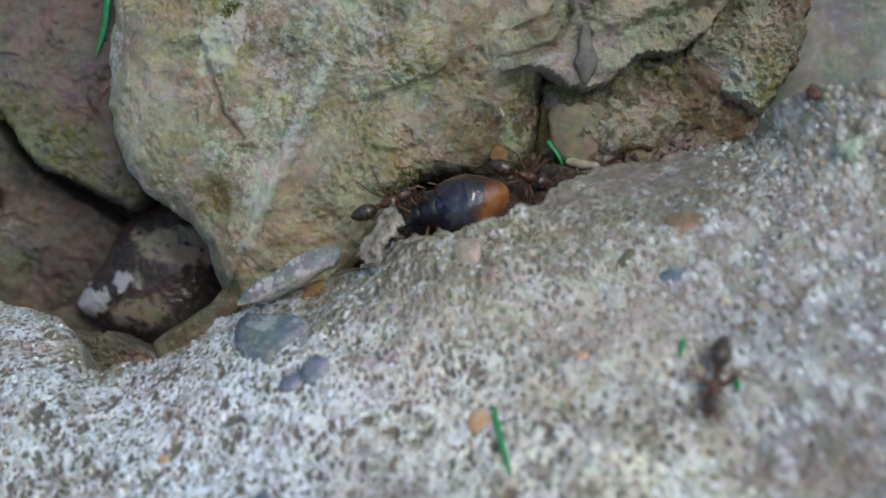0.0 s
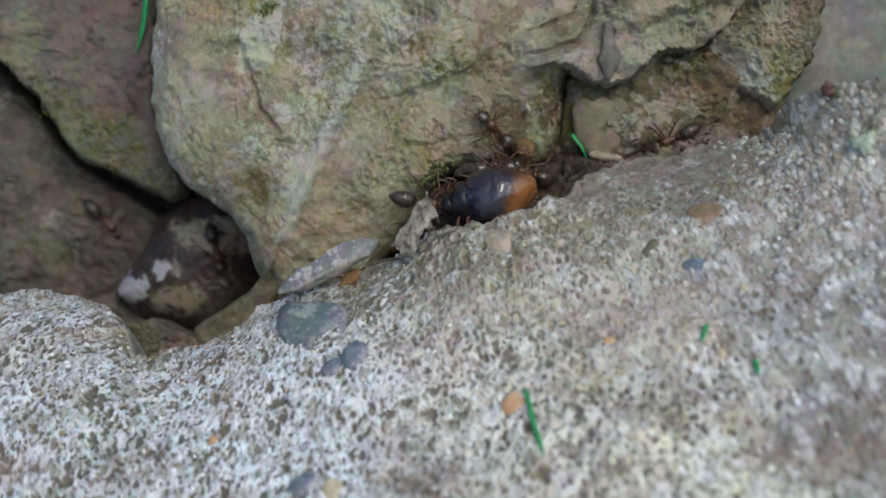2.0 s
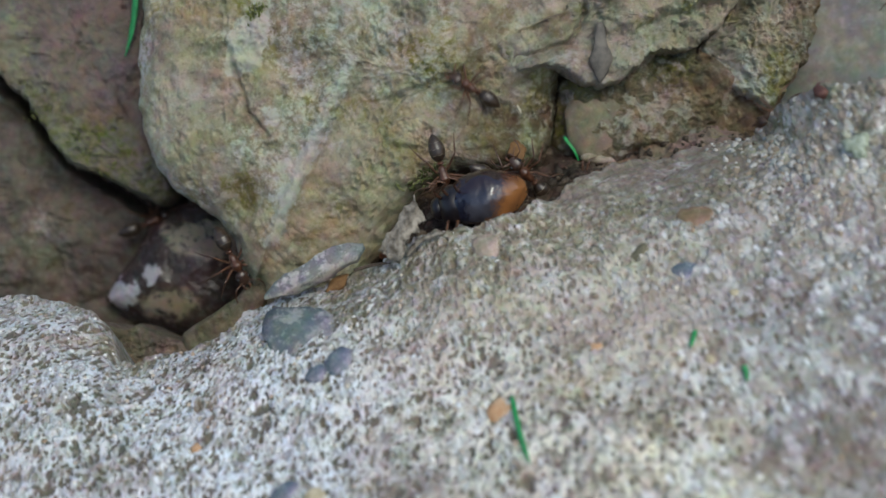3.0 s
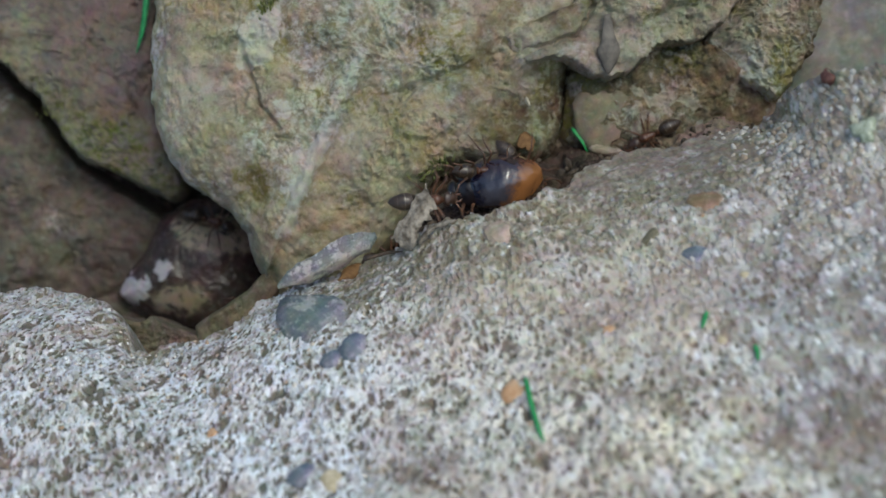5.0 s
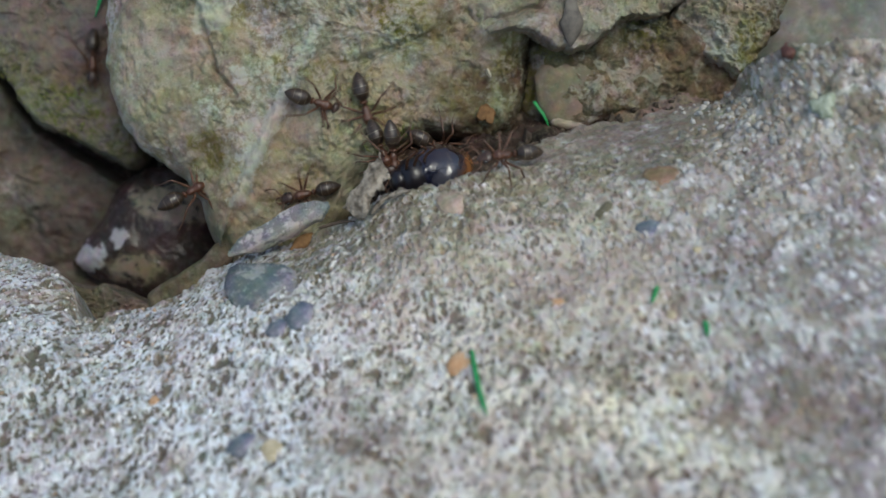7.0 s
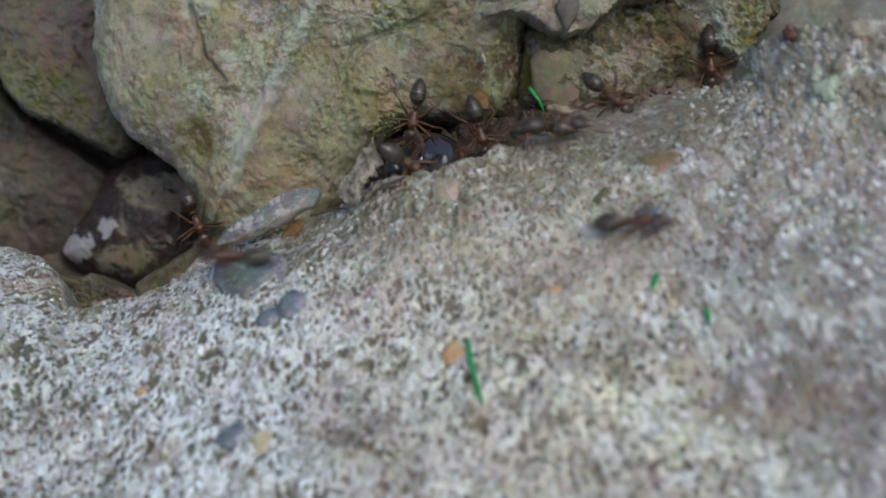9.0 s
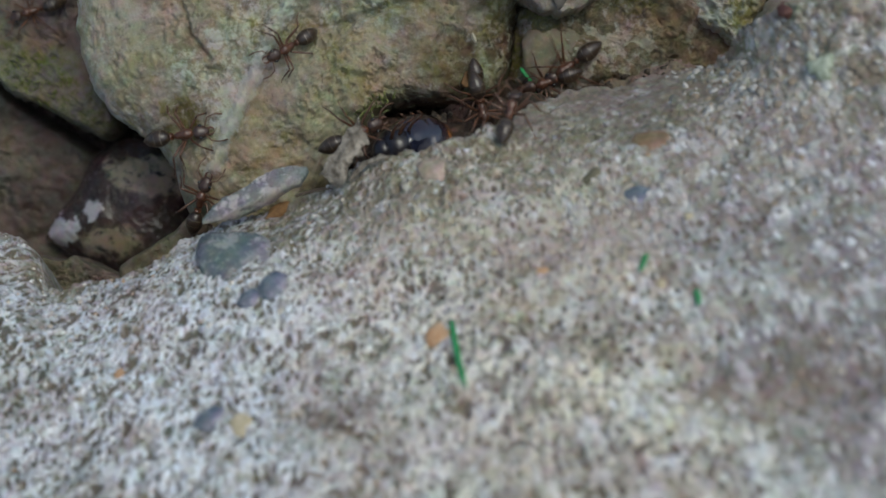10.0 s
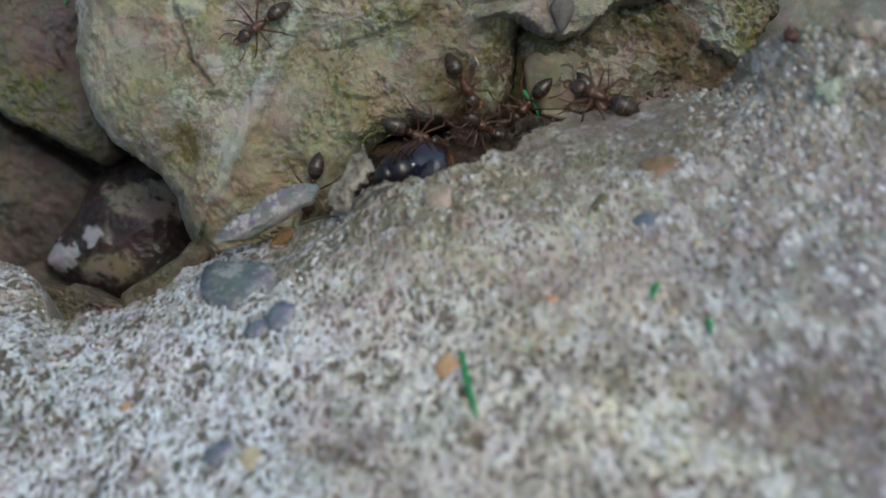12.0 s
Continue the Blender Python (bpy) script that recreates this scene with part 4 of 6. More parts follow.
def slate_chip():
    """A thin chip of slate, pointed at one end, lying along the crevice."""
    s = np.linspace(0, 1, 40)
    half = np.interp(s, [0, 0.05, 0.25, 0.6, 0.88, 1], [0.09, 0.35, 0.78, 1.0, 0.82, 0.28])
    a = np.linspace(0, 2 * math.pi, 24, endpoint=False)
    ca, sa = np.sign(np.cos(a)) * abs(np.cos(a)) ** 0.8, np.sign(np.sin(a)) * abs(np.sin(a)) ** 0.55
    p = np.stack([np.repeat(8.8 * s, 24), np.outer(half, ca).ravel(), np.outer(np.minimum(half, 0.95), sa).ravel()], 1)
    p += np.stack([0.22 * fbm(p, 1.5, 4, 0.6, 80), 0.28 * fbm(p, 1.8, 4, 0.6, 81), 0.3 * fbm(p, 1.2, 5, 0.7, 82)], 1)
    p[:, 2] = np.minimum(p[:, 2], 0.62 - 0.16 * p[:, 1] + 0.1 * fbm(p, 1.0, 4, 0.65, 84))
    p[:, 2] = np.maximum(p[:, 2], -0.5 + 0.1 * fbm(p, 0.9, 3, 0.6, 85))
    p[:, 1] = np.maximum(p[:, 1], -0.86 + 0.25 * p[:, 2] - 0.05 * (p[:, 0] - 4) + 0.16 * fbm(p, 0.8, 3, 0.6, 86))
    zero = np.zeros(len(p))
    faces = [list(f) for f in grid_faces(40, 24, True)] + [list(range(24))[::-1], list(range(len(p) - 24, len(p)))]
    ob = new("slate_chip", mesh_of("slate_chip", p, faces, SLATE, {"moss": zero, "pale": 0.5 * smooth(-0.2, -0.7, p[:, 1] + 0.3 * fbm(p, 0.8, 3, 0.6, 83)) + 0.7 * smooth(0.9, 0.2, p[:, 0]), "earth": zero}))
    ob.matrix_basis = CHIP_AT
    return tagged(ob, "pointed grey slate chip lying along the crevice", "stone chip")


chip = slate_chip()


def leaf_fragment():
    """A torn scrap of dead leaf leaning against the boulder, folded along its middle and curled at the foot."""
    n, m = 34, 26
    s, t = [a.ravel() for a in np.meshgrid(np.linspace(0, 1, n), np.linspace(0, 1, m), indexing="ij")]
    left, foot, tip, right = [np.array(c, float) for c in ((-4.2, -1.9, 0.0), (-2.7, -2.9, 0.5), (-1.2, 2.1, -0.5), (-0.8, 0.3, 0.2))]
    p = ((1 - s) * (1 - t))[:, None] * left + (s * (1 - t))[:, None] * foot + ((1 - s) * t)[:, None] * tip + (s * t)[:, None] * right
    p[:, 2] += 0.7 * (0.5 - abs(s - 0.55 + 0.2 * t)) - 0.9 * smooth(0.25, 0.0, t) * s + 0.28 * fbm(p, 1.3, 4, 0.6, 90)
    rim = smooth(0.12, 0.0, np.minimum(np.minimum(s, 1 - s), np.minimum(t, 1 - t)))
    p[:, 0] += 0.7 * rim * fbm(p, 0.9, 3, 0.6, 93)
    p[:, 1] += 0.7 * rim * fbm(p, 0.9, 3, 0.6, 94)
    p = wall_to_world(p + LEAF_BASE)
    foot = p.mean(0)
    ob = new("leaf_scrap", mesh_of("leaf_scrap", p - foot, grid_faces(n, m), LEAF))
    ob.location = foot * MM
    thick = ob.modifiers.new("thickness", 'SOLIDIFY')
    thick.thickness = 0.14 * MM
    return tagged(ob, "torn pale brown scrap of dead leaf", "dead leaf")


LEAF_BASE = np.array((0.1, 2.0, 13.1))
leaf_fragment()
blade([(-9.6, 3.6, -3.3), (-8.6, 3.4, -3.2), (-7.6, 2.9, -2.9), (-6.8, 2.4, -2.8)], 0.3, "dark twig end beside a leaf scrap", TWIG, "twig", "twig", 0.9)
blade([(-5.4, 2.0, -2.2), (-4.2, 2.3, -1.6), (-3.0, 2.0, -1.2), (-2.0, 1.5, -0.9)], 0.5, "pale brown plant stem along the concrete's edge", LEAF, "plant_stem", "plant stem", 0.8)

# ---- the hollow beside the boulder ----
WETSTONE = stone("wet_brown_stone", (0.03, 0.02, 0.018), (0.062, 0.043, 0.037), (0.10, 0.072, 0.06), grain=0.6, rough=0.22, pale=(0.44, 0.43, 0.45), earth=(0.36, 0.29, 0.215), relief=0.03, speck=0.2)
PEB = [(-32.6, -5.0), (-31.4, -2.7), (-29.6, -0.5), (-28.0, 3.0), (-25.0, 5.0), (-21.5, 4.9), (-18.8, 3.0), (-17.4, 0.2), (-17.1, -2.7), (-16.7, -5.0), (-18.1, -7.8), (-21.5, -8.9), (-25.4, -8.3), (-29.3, -6.9)]


def peb_values(u, v, edge, q):
    n = fbm(q, 1.6, 4, 0.6, 35)
    white = smooth(1.1, 0.6, np.hypot((u + 26.9) / 0.9, (v + 2.2) / 1.0) + 0.8 * n) + smooth(1.05, 0.55, np.hypot((u + 30.2) / 1.9, (v + 4.2) / 1.5) + 0.8 * n)
    tan = 1.1 * smooth(1.3, 0.9, np.hypot((u + 21.4) / 4.2, (v - 1.0 + 0.1 * (u + 21.4)) / 1.7) + 0.6 * n) + 0.7 * smooth(1.3, 0.8, np.hypot((u + 25.5) / 3.0, (v + 5.2) / 1.3) + 0.8 * n)
    return {"pale": white, "earth": tan}


rock("wet_pebble", PEB, (-24.5, -2.5), -22.0, 4.5, 5, WETSTONE, "wet dark brown pebble with white patches", 260, 80, swell=(7.0, 0.5), grit=(2.0, 0.08), power=2.4, values=peb_values, seed=11.0)
LEDGESTONE = stone("olive_brown_stone", (0.085, 0.068, 0.042), (0.145, 0.12, 0.078), (0.21, 0.18, 0.122), grain=0.5, relief=0.1, speck=0.25)
DIRT = stone("brown_dirt", (0.09, 0.07, 0.05), (0.165, 0.13, 0.096), (0.25, 0.205, 0.155), grain=0.45, relief=0.3)
# added ledge: stands for the lit olive back face of the concrete
LEDGE = [(-21.5, -6.9), (-19.0, -5.4), (-16.8, -3.9), (-15.0, -1.9), (-13.4, -2.6), (-14.8, -5.6), (-18.0, -8.2), (-21.5, -9.5)]
rock("back_face_ledge", LEDGE, (-17.2, -5.6), -3.2, 1.4, 6, LEDGESTONE, "olive-brown ledge added for the concrete's lit back face, sloping into the hollow", 160, 50, swell=(3.0, 0.5), grit=(1.3, 0.15), power=4.0, seed=13.0)
rock("dirt_clump", [(-30.5, -8.0), (-28.7, -6.0), (-26.4, -6.7), (-25.2, -6.2), (-23.3, -7.1), (-21.6, -7.8), (-20.2, -8.6), (-19.5, -11), (-28, -12.5)], (-24.8, -9.0), -3.2, 0.7, 8, DIRT, "crumbly brown dirt filling a notch", 200, 60, swell=(2.6, 0.9), grit=(1.3, 0.35), power=30.0, seed=12.0)


# ---- grains, crumbs and moss that nobody could count ----
def speckled(name, stops, rough=0.7):
    mat, tree, bsdf = material(name)
    geo = tree.nodes.new("ShaderNodeNewGeometry")
    col = ramp(tree, geo.outputs["Random Per Island"], stops)
    col = mix(tree, span(tree, noise_node(tree, 0.25, 3.0, 0.6), 0.35, 0.65, 0.0, 0.35), col, (0.2, 0.17, 0.13))
    tree.links.new(col, bsdf.inputs["Base Color"])
    bsdf.inputs["Roughness"].default_value = rough
    return mat


GRAINS = speckled("mixed_grains", [(0.0, (0.86, 0.85, 0.82)), (0.3, (0.72, 0.68, 0.6)), (0.45, (0.5, 0.33, 0.2)), (0.6, (0.28, 0.2, 0.14)), (0.72, (0.2, 0.21, 0.24)), (0.85, (0.6, 0.5, 0.32)), (1.0, (0.8, 0.78, 0.74))])
LIMEGRAINS = speckled("lime_grains", [(0.0, (0.9, 0.91, 0.93)), (0.45, (0.84, 0.83, 0.8)), (0.65, (0.68, 0.6, 0.48)), (0.78, (0.55, 0.4, 0.3)), (0.9, (0.5, 0.52, 0.56)), (1.0, (0.92, 0.92, 0.92))])
GRITTY = speckled("coarse_grit", [(0.0, (0.62, 0.6, 0.56)), (0.35, (0.5, 0.47, 0.41)), (0.55, (0.4, 0.31, 0.22)), (0.7, (0.24, 0.2, 0.15)), (0.85, (0.36, 0.38, 0.36)), (1.0, (0.72, 0.71, 0.68))])
# crumb colours are darkened too, to carry the crevice's shade
CRUMBS = speckled("soil_crumbs", [(0.0, (0.015, 0.010, 0.007)), (0.6, (0.05, 0.033, 0.02)), (0.9, (0.11, 0.077, 0.05)), (1.0, (0.26, 0.21, 0.155))], 0.9)
MOSS = speckled("moss_shoots", [(0.0, (0.06, 0.085, 0.012)), (0.6, (0.15, 0.18, 0.03)), (1.0, (0.27, 0.28, 0.08))], 0.8)


def scatter(name, places, sizes, mat, label, category, sink=0.3):
    """Many small lumps joined into one mesh."""
    ball = bmesh.new()
    bmesh.ops.create_icosphere(ball, subdivisions=1, radius=1.0)
    base = np.array([v.co[:] for v in ball.verts])
    tris = np.array([[v.index for v in f.verts] for f in ball.faces])
    ball.free()
    verts, faces = [], []
    for n, (at, size) in enumerate(zip(places, sizes)):
        body = base * (size * rng.uniform(0.6, 1.3, 3)) * (1 + 0.25 * rng.normal(size=(len(base), 1)))
        verts.append(body + at + (0, 0, size * (0.5 - sink)))
        faces.append(tris + n * len(base))
    me = mesh_of(name, np.concatenate(verts), np.concatenate(faces), mat)
    return tagged(new(name, me), label, category, kind="stuff")


slab = SLAB_POINTS[0]
shown = slab[(abs(slab[:, 0] + 3) < 33) & (slab[:, 1] > -36) & (slab[:, 2] > -7)]
calm = shown[(shown[:, 0] < 2) | (shown[:, 1] < -6)]
picked = calm[rng.choice(len(calm), 900, replace=False)]
scatter("sand_grains", picked, 0.06 + 0.16 * rng.random(900) ** 3, GRAINS, "mixed pale and brown grains in the concrete", "sand", 0.6)
grit = shown[(shown[:, 0] > 19) & (shown[:, 1] > -16)]
grit = grit[rng.choice(len(grit), 420, replace=False)]
scatter("coarse_grit", grit, 0.16 + 0.26 * rng.random(420) ** 2, GRITTY, "coarse pale grit crusting the concrete's shoulder", "grit", 0.8)
pale = shown[(shown[:, 0] < -5) & (shown[:, 1] < -3 + 0.4 * (-5 - shown[:, 0]))]
pale = pale[rng.choice(len(pale), 1100, replace=False)]
scatter("lime_grains", pale, 0.07 + 0.13 * rng.random(1100) ** 2, LIMEGRAINS, "white and cream lime grains on the concrete", "sand", 0.7)
soil = crevice_points(rng.random(700), rng.random(700) ** 1.6)
scatter("soil_crumbs", soil, 0.12 + 0.5 * rng.random(700) ** 3, CRUMBS, "brown soil crumbs in the crevice", "soil")


def moss_tuft(places, spread, count, label, length=0.9):
    verts, faces, total = [], [], 0
    for at in places:
        for _ in range(count):
            foot = np.asarray(at) + rng.normal(size=3) * spread
            way = rng.normal(size=3) * 0.5 + (0, -0.35, 0.8)
            tip = foot + way / np.linalg.norm(way) * length * rng.uniform(0.4, 1.1)
            p, f = tube(np.stack([foot, (foot + tip) / 2 + rng.normal(size=3) * 0.06, tip]), [0.07, 0.09, 0.02], 4)
            verts.append(p)
            faces += [[v + total for v in g] for g in f]
            total += len(p)
    me = mesh_of("moss", np.concatenate(verts), faces, MOSS)
    return tagged(new("moss", me), label, "moss", kind="stuff")


moss_tuft(wall_to_world([(-1.0, 5.9, 0.6), (-0.3, 6.3, 0.5), (0.6, 6.4, 0.4), (-1.6, 5.2, 0.6)]), (0.3, 0.3, 0.25), 11, "dark moss on the boulder above the crevice")
moss_tuft(wall_to_world([(-14.8, 19.8, 0.9), (-14.2, 20.1, 0.9)]), (0.3, 0.3, 0.25), 24, "small moss tuft on the boulder", 0.6)
moss_tuft(wall_to_world([(-32.0, 9.9, -14.8), (-31.0, 9.4, -14.8), (-33.5, 10.6, -14.8), (-36.5, 13.5, -14.8), (-30.0, 8.7, -14.9)]), (0.8, 0.7, 0.2), 34, "green moss along the edge of a reddish stone", 0.4)

# ---- ants ----
def chitin(name, a, b, rough=0.38, coat=0.25, size=0.5):
    return plain(name, a, b, size, rough, 0.01, 0.5, coat)


ANT_HEAD = chitin("ant_head", (0.028, 0.016, 0.012), (0.062, 0.032, 0.02))
ANT_BODY = chitin("ant_thorax", (0.055, 0.022, 0.012), (0.13, 0.052, 0.026))
ANT_LEG = chitin("ant_leg", (0.05, 0.024, 0.014), (0.14, 0.065, 0.035), 0.4, 0.2)
ANT_GASTER = chitin("ant_gaster", (0.016, 0.011, 0.008), (0.06, 0.037, 0.022), 0.36, 0.3)
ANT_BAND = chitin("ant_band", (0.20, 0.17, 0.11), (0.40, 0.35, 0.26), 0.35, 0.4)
ANT_EYE = chitin("ant_eye", (0.004, 0.004, 0.004), (0.01, 0.01, 0.01), 0.15, 0.8)


def lathe(xs, ry, rz, zs, sides=14):
    """A body of rings along x, with half-widths, half-heights and centre heights."""
    a = np.linspace(0, 2 * math.pi, sides, endpoint=False)
    p = np.stack([np.repeat(xs, sides), np.outer(ry, np.cos(a)).ravel(), (np.asarray(zs)[:, None] + np.outer(rz, np.sin(a))).ravel()], 1)
    faces = [list(f)[::-1] for f in grid_faces(len(xs), sides, True)]
    return p, faces + [list(range(sides)), list(range(len(p) - sides, len(p)))[::-1]]


def round_body(x0, x1, wide, high, z, n=12, skew=0.0):
    t = np.linspace(0, math.pi, n)
    s = np.sin(t) ** 0.85 * (1 + skew * np.cos(t))
    return lathe((x0 + x1) / 2 - (x1 - x0) / 2 * np.cos(t), wide * s + 0.01, high * s + 0.01, np.full(n, z))


def build_ant():
    ant = new("ant")
    tagged(ant, "reddish-brown ant with a dark banded gaster", "ant", "ants at the crevice")
    # thorax: two humps
    xs = np.linspace(-0.65, 1.15, 13)
    p, f = lathe(xs, np.interp(xs, [-0.65, -0.3, 0.1, 0.6, 1.0, 1.15], [0.12, 0.34, 0.33, 0.5, 0.3, 0.12]), np.interp(xs, [-0.65, -0.3, 0.1, 0.6, 1.0, 1.15], [0.12, 0.36, 0.32, 0.46, 0.28, 0.12]), np.interp(xs, [-0.65, 0.0, 0.6, 1.15], [0.95, 1.05, 1.2, 1.15]))
    part("thorax", mesh_of("thorax", p, f, ANT_BODY), ant, "rust-red thorax")
    p, f = round_body(-0.95, -0.62, 0.32, 0.42, 1.0, 8)
    part("petiole", mesh_of("petiole", p, f, ANT_BODY), ant)
    # gaster: overlapping rings, each with a pale hind rim that also paints its highlight
    t = np.linspace(0.02, 1, 26)
    r = np.sin(math.pi * np.clip(t, 0, 0.995) ** 0.8) ** 0.62
    saw = 1 - 0.03 * ((t * 4.3) % 1.0)
    p, f = lathe(-0.9 - 2.45 * t, 0.72 * r * saw + 0.01, 0.7 * r * saw + 0.01, 1.02 + 0.12 * np.sin(math.pi * t) - 0.25 * t, 16)
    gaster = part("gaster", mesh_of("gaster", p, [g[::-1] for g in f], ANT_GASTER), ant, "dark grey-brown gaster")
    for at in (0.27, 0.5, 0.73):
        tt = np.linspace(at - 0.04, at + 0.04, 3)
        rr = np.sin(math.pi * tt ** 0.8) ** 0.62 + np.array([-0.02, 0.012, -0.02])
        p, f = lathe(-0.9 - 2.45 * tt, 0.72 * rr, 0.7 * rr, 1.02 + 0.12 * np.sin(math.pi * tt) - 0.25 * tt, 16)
        part("band", mesh_of("band", p, [g[::-1] for g in f[:-2]], ANT_BAND), gaster, "pale band with its shine put into the colour")
    # head
    t = np.linspace(0, 1, 14)
    p, f = lathe(1.12 + 1.3 * t, np.interp(t, [0, 0.12, 0.35, 0.7, 0.93, 1], [0.12, 0.5, 0.62, 0.52, 0.32, 0.1]), np.interp(t, [0, 0.12, 0.4, 0.8, 1], [0.12, 0.36, 0.44, 0.3, 0.08]), 1.15 - 0.25 * t, 14)
    head = part("head", mesh_of("head", p, f, ANT_HEAD), ant, "dark brown head")
    for s in (1, -1):
        p, f = round_body(1.62, 1.94, 0.13, 0.14, 0, 6)
        p += (0, s * 0.5, 1.2)
        part("eye", mesh_of("eye", p, f, ANT_EYE), head, "black eye")
        p, f = tube(curve_through([(2.3, s * 0.25, 0.88), (2.65, s * 0.28, 0.82), (2.85, s * 0.05, 0.8)], 6), [0.1, 0.11, 0.1, 0.08, 0.05, 0.02], 6, 0.6)
        part("mandible", mesh_of("mandible", p, f, ANT_BODY), head)
        path = np.concatenate([curve_through([(0, 0, 0), (0.25, s * 0.4, 0.22), (0.5, s * 0.8, 0.3)], 6), curve_through([(0.56, s * 0.84, 0.28), (1.1, s * 1.0, 0.0), (1.55, s * 0.95, -0.45)], 7)])
        p, f = tube(path, np.concatenate([np.full(6, 0.055), np.linspace(0.05, 0.075, 7)]), 6)
        part("antenna", mesh_of("antenna", p, f, ANT_LEG), ant, "", pose(2.12 * MM, s * 0.22 * MM, 1.12 * MM))
    for x, knee, shin, foot in ((0.75, (0.75, 1.25, 0.75), (1.25, 1.75, -0.45), (1.7, 2.1, -0.83)), (0.35, (0.05, 1.5, 0.8), (0.0, 2.2, -0.4), (0.1, 2.75, -0.83)), (-0.05, (-0.95, 1.35, 0.85), (-1.6, 2.0, -0.3), (-2.2, 2.5, -0.83))):
        for s in (1, -1):
            way = np.array([1, s, 1])
            path = np.concatenate([curve_through([np.zeros(3), np.array((0.0, 0.3, -0.08)) * way, np.array(knee) * way], 7), curve_through([np.array(knee) * way * (1.03, 1.03, 0.97), np.array(shin) * way, np.array(foot) * way], 8)])
            p, f = tube(path, [0.13, 0.14, 0.125, 0.11, 0.115, 0.105, 0.075, 0.07, 0.085, 0.08, 0.065, 0.045, 0.042, 0.038, 0.03], 7)
            part("leg", mesh_of("leg", p, f, ANT_LEG), ant, "", pose(x * MM, s * 0.26 * MM, 0.85 * MM))
    ant.scale = (0.92, 0.92, 0.92)
    return ant

# ---- the dead beetle in the crevice ----
def beetle_shell():
    """Glossy shell: blue-black turning amber towards the hind end, with sky sheen along its flank and shade on top
    painted in.
    """
    mat, tree, bsdf = material("beetle_shell")
    at = tree.nodes.new("ShaderNodeTexCoord")
    split = tree.nodes.new("ShaderNodeSeparateXYZ")
    tree.links.new(at.outputs["Object"], split.inputs[0])
    n = noise_node(tree, 1.2, 3.0, 0.6)
    along = maths(tree, 'ADD', split.outputs["X"], span(tree, n, 0.3, 0.7, -0.0005, 0.0005))
    along = maths(tree, 'SUBTRACT', along, maths(tree, 'MULTIPLY', split.outputs["Y"], 0.55))
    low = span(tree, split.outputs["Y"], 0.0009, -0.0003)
    # bluish base stands for sky sheen, purplish top for the boulder's shade
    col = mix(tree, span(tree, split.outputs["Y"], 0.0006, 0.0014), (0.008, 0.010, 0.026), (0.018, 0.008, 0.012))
    # pale band on the flank: the sky's reflection put into the colour
    sky_sheen = maths(tree, 'MULTIPLY', maths(tree, 'MULTIPLY', span(tree, along, -0.0013, -0.0002), span(tree, along, 0.0022, 0.0008)), low)
    col = mix(tree, maths(tree, 'MULTIPLY', sky_sheen, 0.45), col, (0.125, 0.122, 0.145))
    # amber end, its upper side coloured darker as if shaded
    col = mix(tree, span(tree, along, 0.0008, 0.0022), col, mix(tree, span(tree, split.outputs["Y"], 0.0002, 0.0016), (0.30, 0.125, 0.04), (0.085, 0.03, 0.018)))
    tree.links.new(col, bsdf.inputs["Base Color"])
    bsdf.inputs["Roughness"].default_value = 0.22
    bsdf.inputs["Coat Weight"].default_value = 1.0
    bsdf.inputs["Coat Roughness"].default_value = 0.03
    bsdf.inputs["Coat IOR"].default_value = 1.5
    bump(tree, bsdf, noise_node(tree, 0.8, 3.0, 0.55), 0.12)
    return mat


SHELL = beetle_shell()
BEETLE_DARK = chitin("beetle_dark", (0.006, 0.005, 0.008), (0.016, 0.012, 0.015), 0.35, 0.3)


def build_beetle():
    beetle = new("beetle")
    tagged(beetle, "glossy dark beetle with an amber hind end, wedged in the crevice", "beetle")
    t = np.linspace(0, 1, 44)
    r = np.sin(math.pi * np.clip(0.06 + 0.93 * t, 0, 1) ** 0.9) ** 0.62
    groove = 1 - 0.016 * smooth(0.8, 1.0, (t * 4.0 + 0.3) % 1.0)
    p, f = lathe(-2.4 + 6.6 * t, 2.35 * r * groove, 2.3 * r * groove, np.zeros(44), 40)
    p += 0.34 * np.stack([fbm(p, 1.9, 4, 0.5, 75 + k) for k in range(3)], 1)
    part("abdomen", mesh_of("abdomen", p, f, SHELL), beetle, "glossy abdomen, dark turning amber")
    p, f = round_body(-3.3, -0.6, 1.7, 1.6, 0, 16)
    front = part("thorax", mesh_of("thorax", p, f, BEETLE_DARK), beetle, "black glossy thorax")
    p, f = round_body(-3.9, -2.6, 0.95, 0.85, -0.2, 12)
    part("head", mesh_of("head", p, f, BEETLE_DARK), beetle, "small black head")
    for x, s, lift in ((-2.9, 1, 0.9), (-2.2, 1, 1.2), (-1.2, 1, 1.0), (-2.6, -1, 0.7), (-1.8, -1, 0.9)):
        path = curve_through([(x, s * 0.8, 0.6), (x - 0.5, s * 1.7, 1.0 + lift), (x - 0.2, s * 2.2, 1.9 + lift), (x - 0.9, s * 2.6, 2.2 + lift)], 12)
        p, f = tube(path, np.linspace(0.16, 0.05, 12), 6)
        part("leg", mesh_of("leg", p, f, ANT_LEG), beetle)
    return beetle


beetle = build_beetle()
first_ant = build_ant()
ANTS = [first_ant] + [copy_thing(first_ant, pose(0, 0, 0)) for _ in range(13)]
for ant, size in zip(ANTS, (0.96, 0.9, 0.92, 0.88, 1.0, 0.98, 0.94, 0.9, 0.88, 0.9, 0.92, 0.92, 0.92, 0.92)):
    ant.scale = (size, size, size)


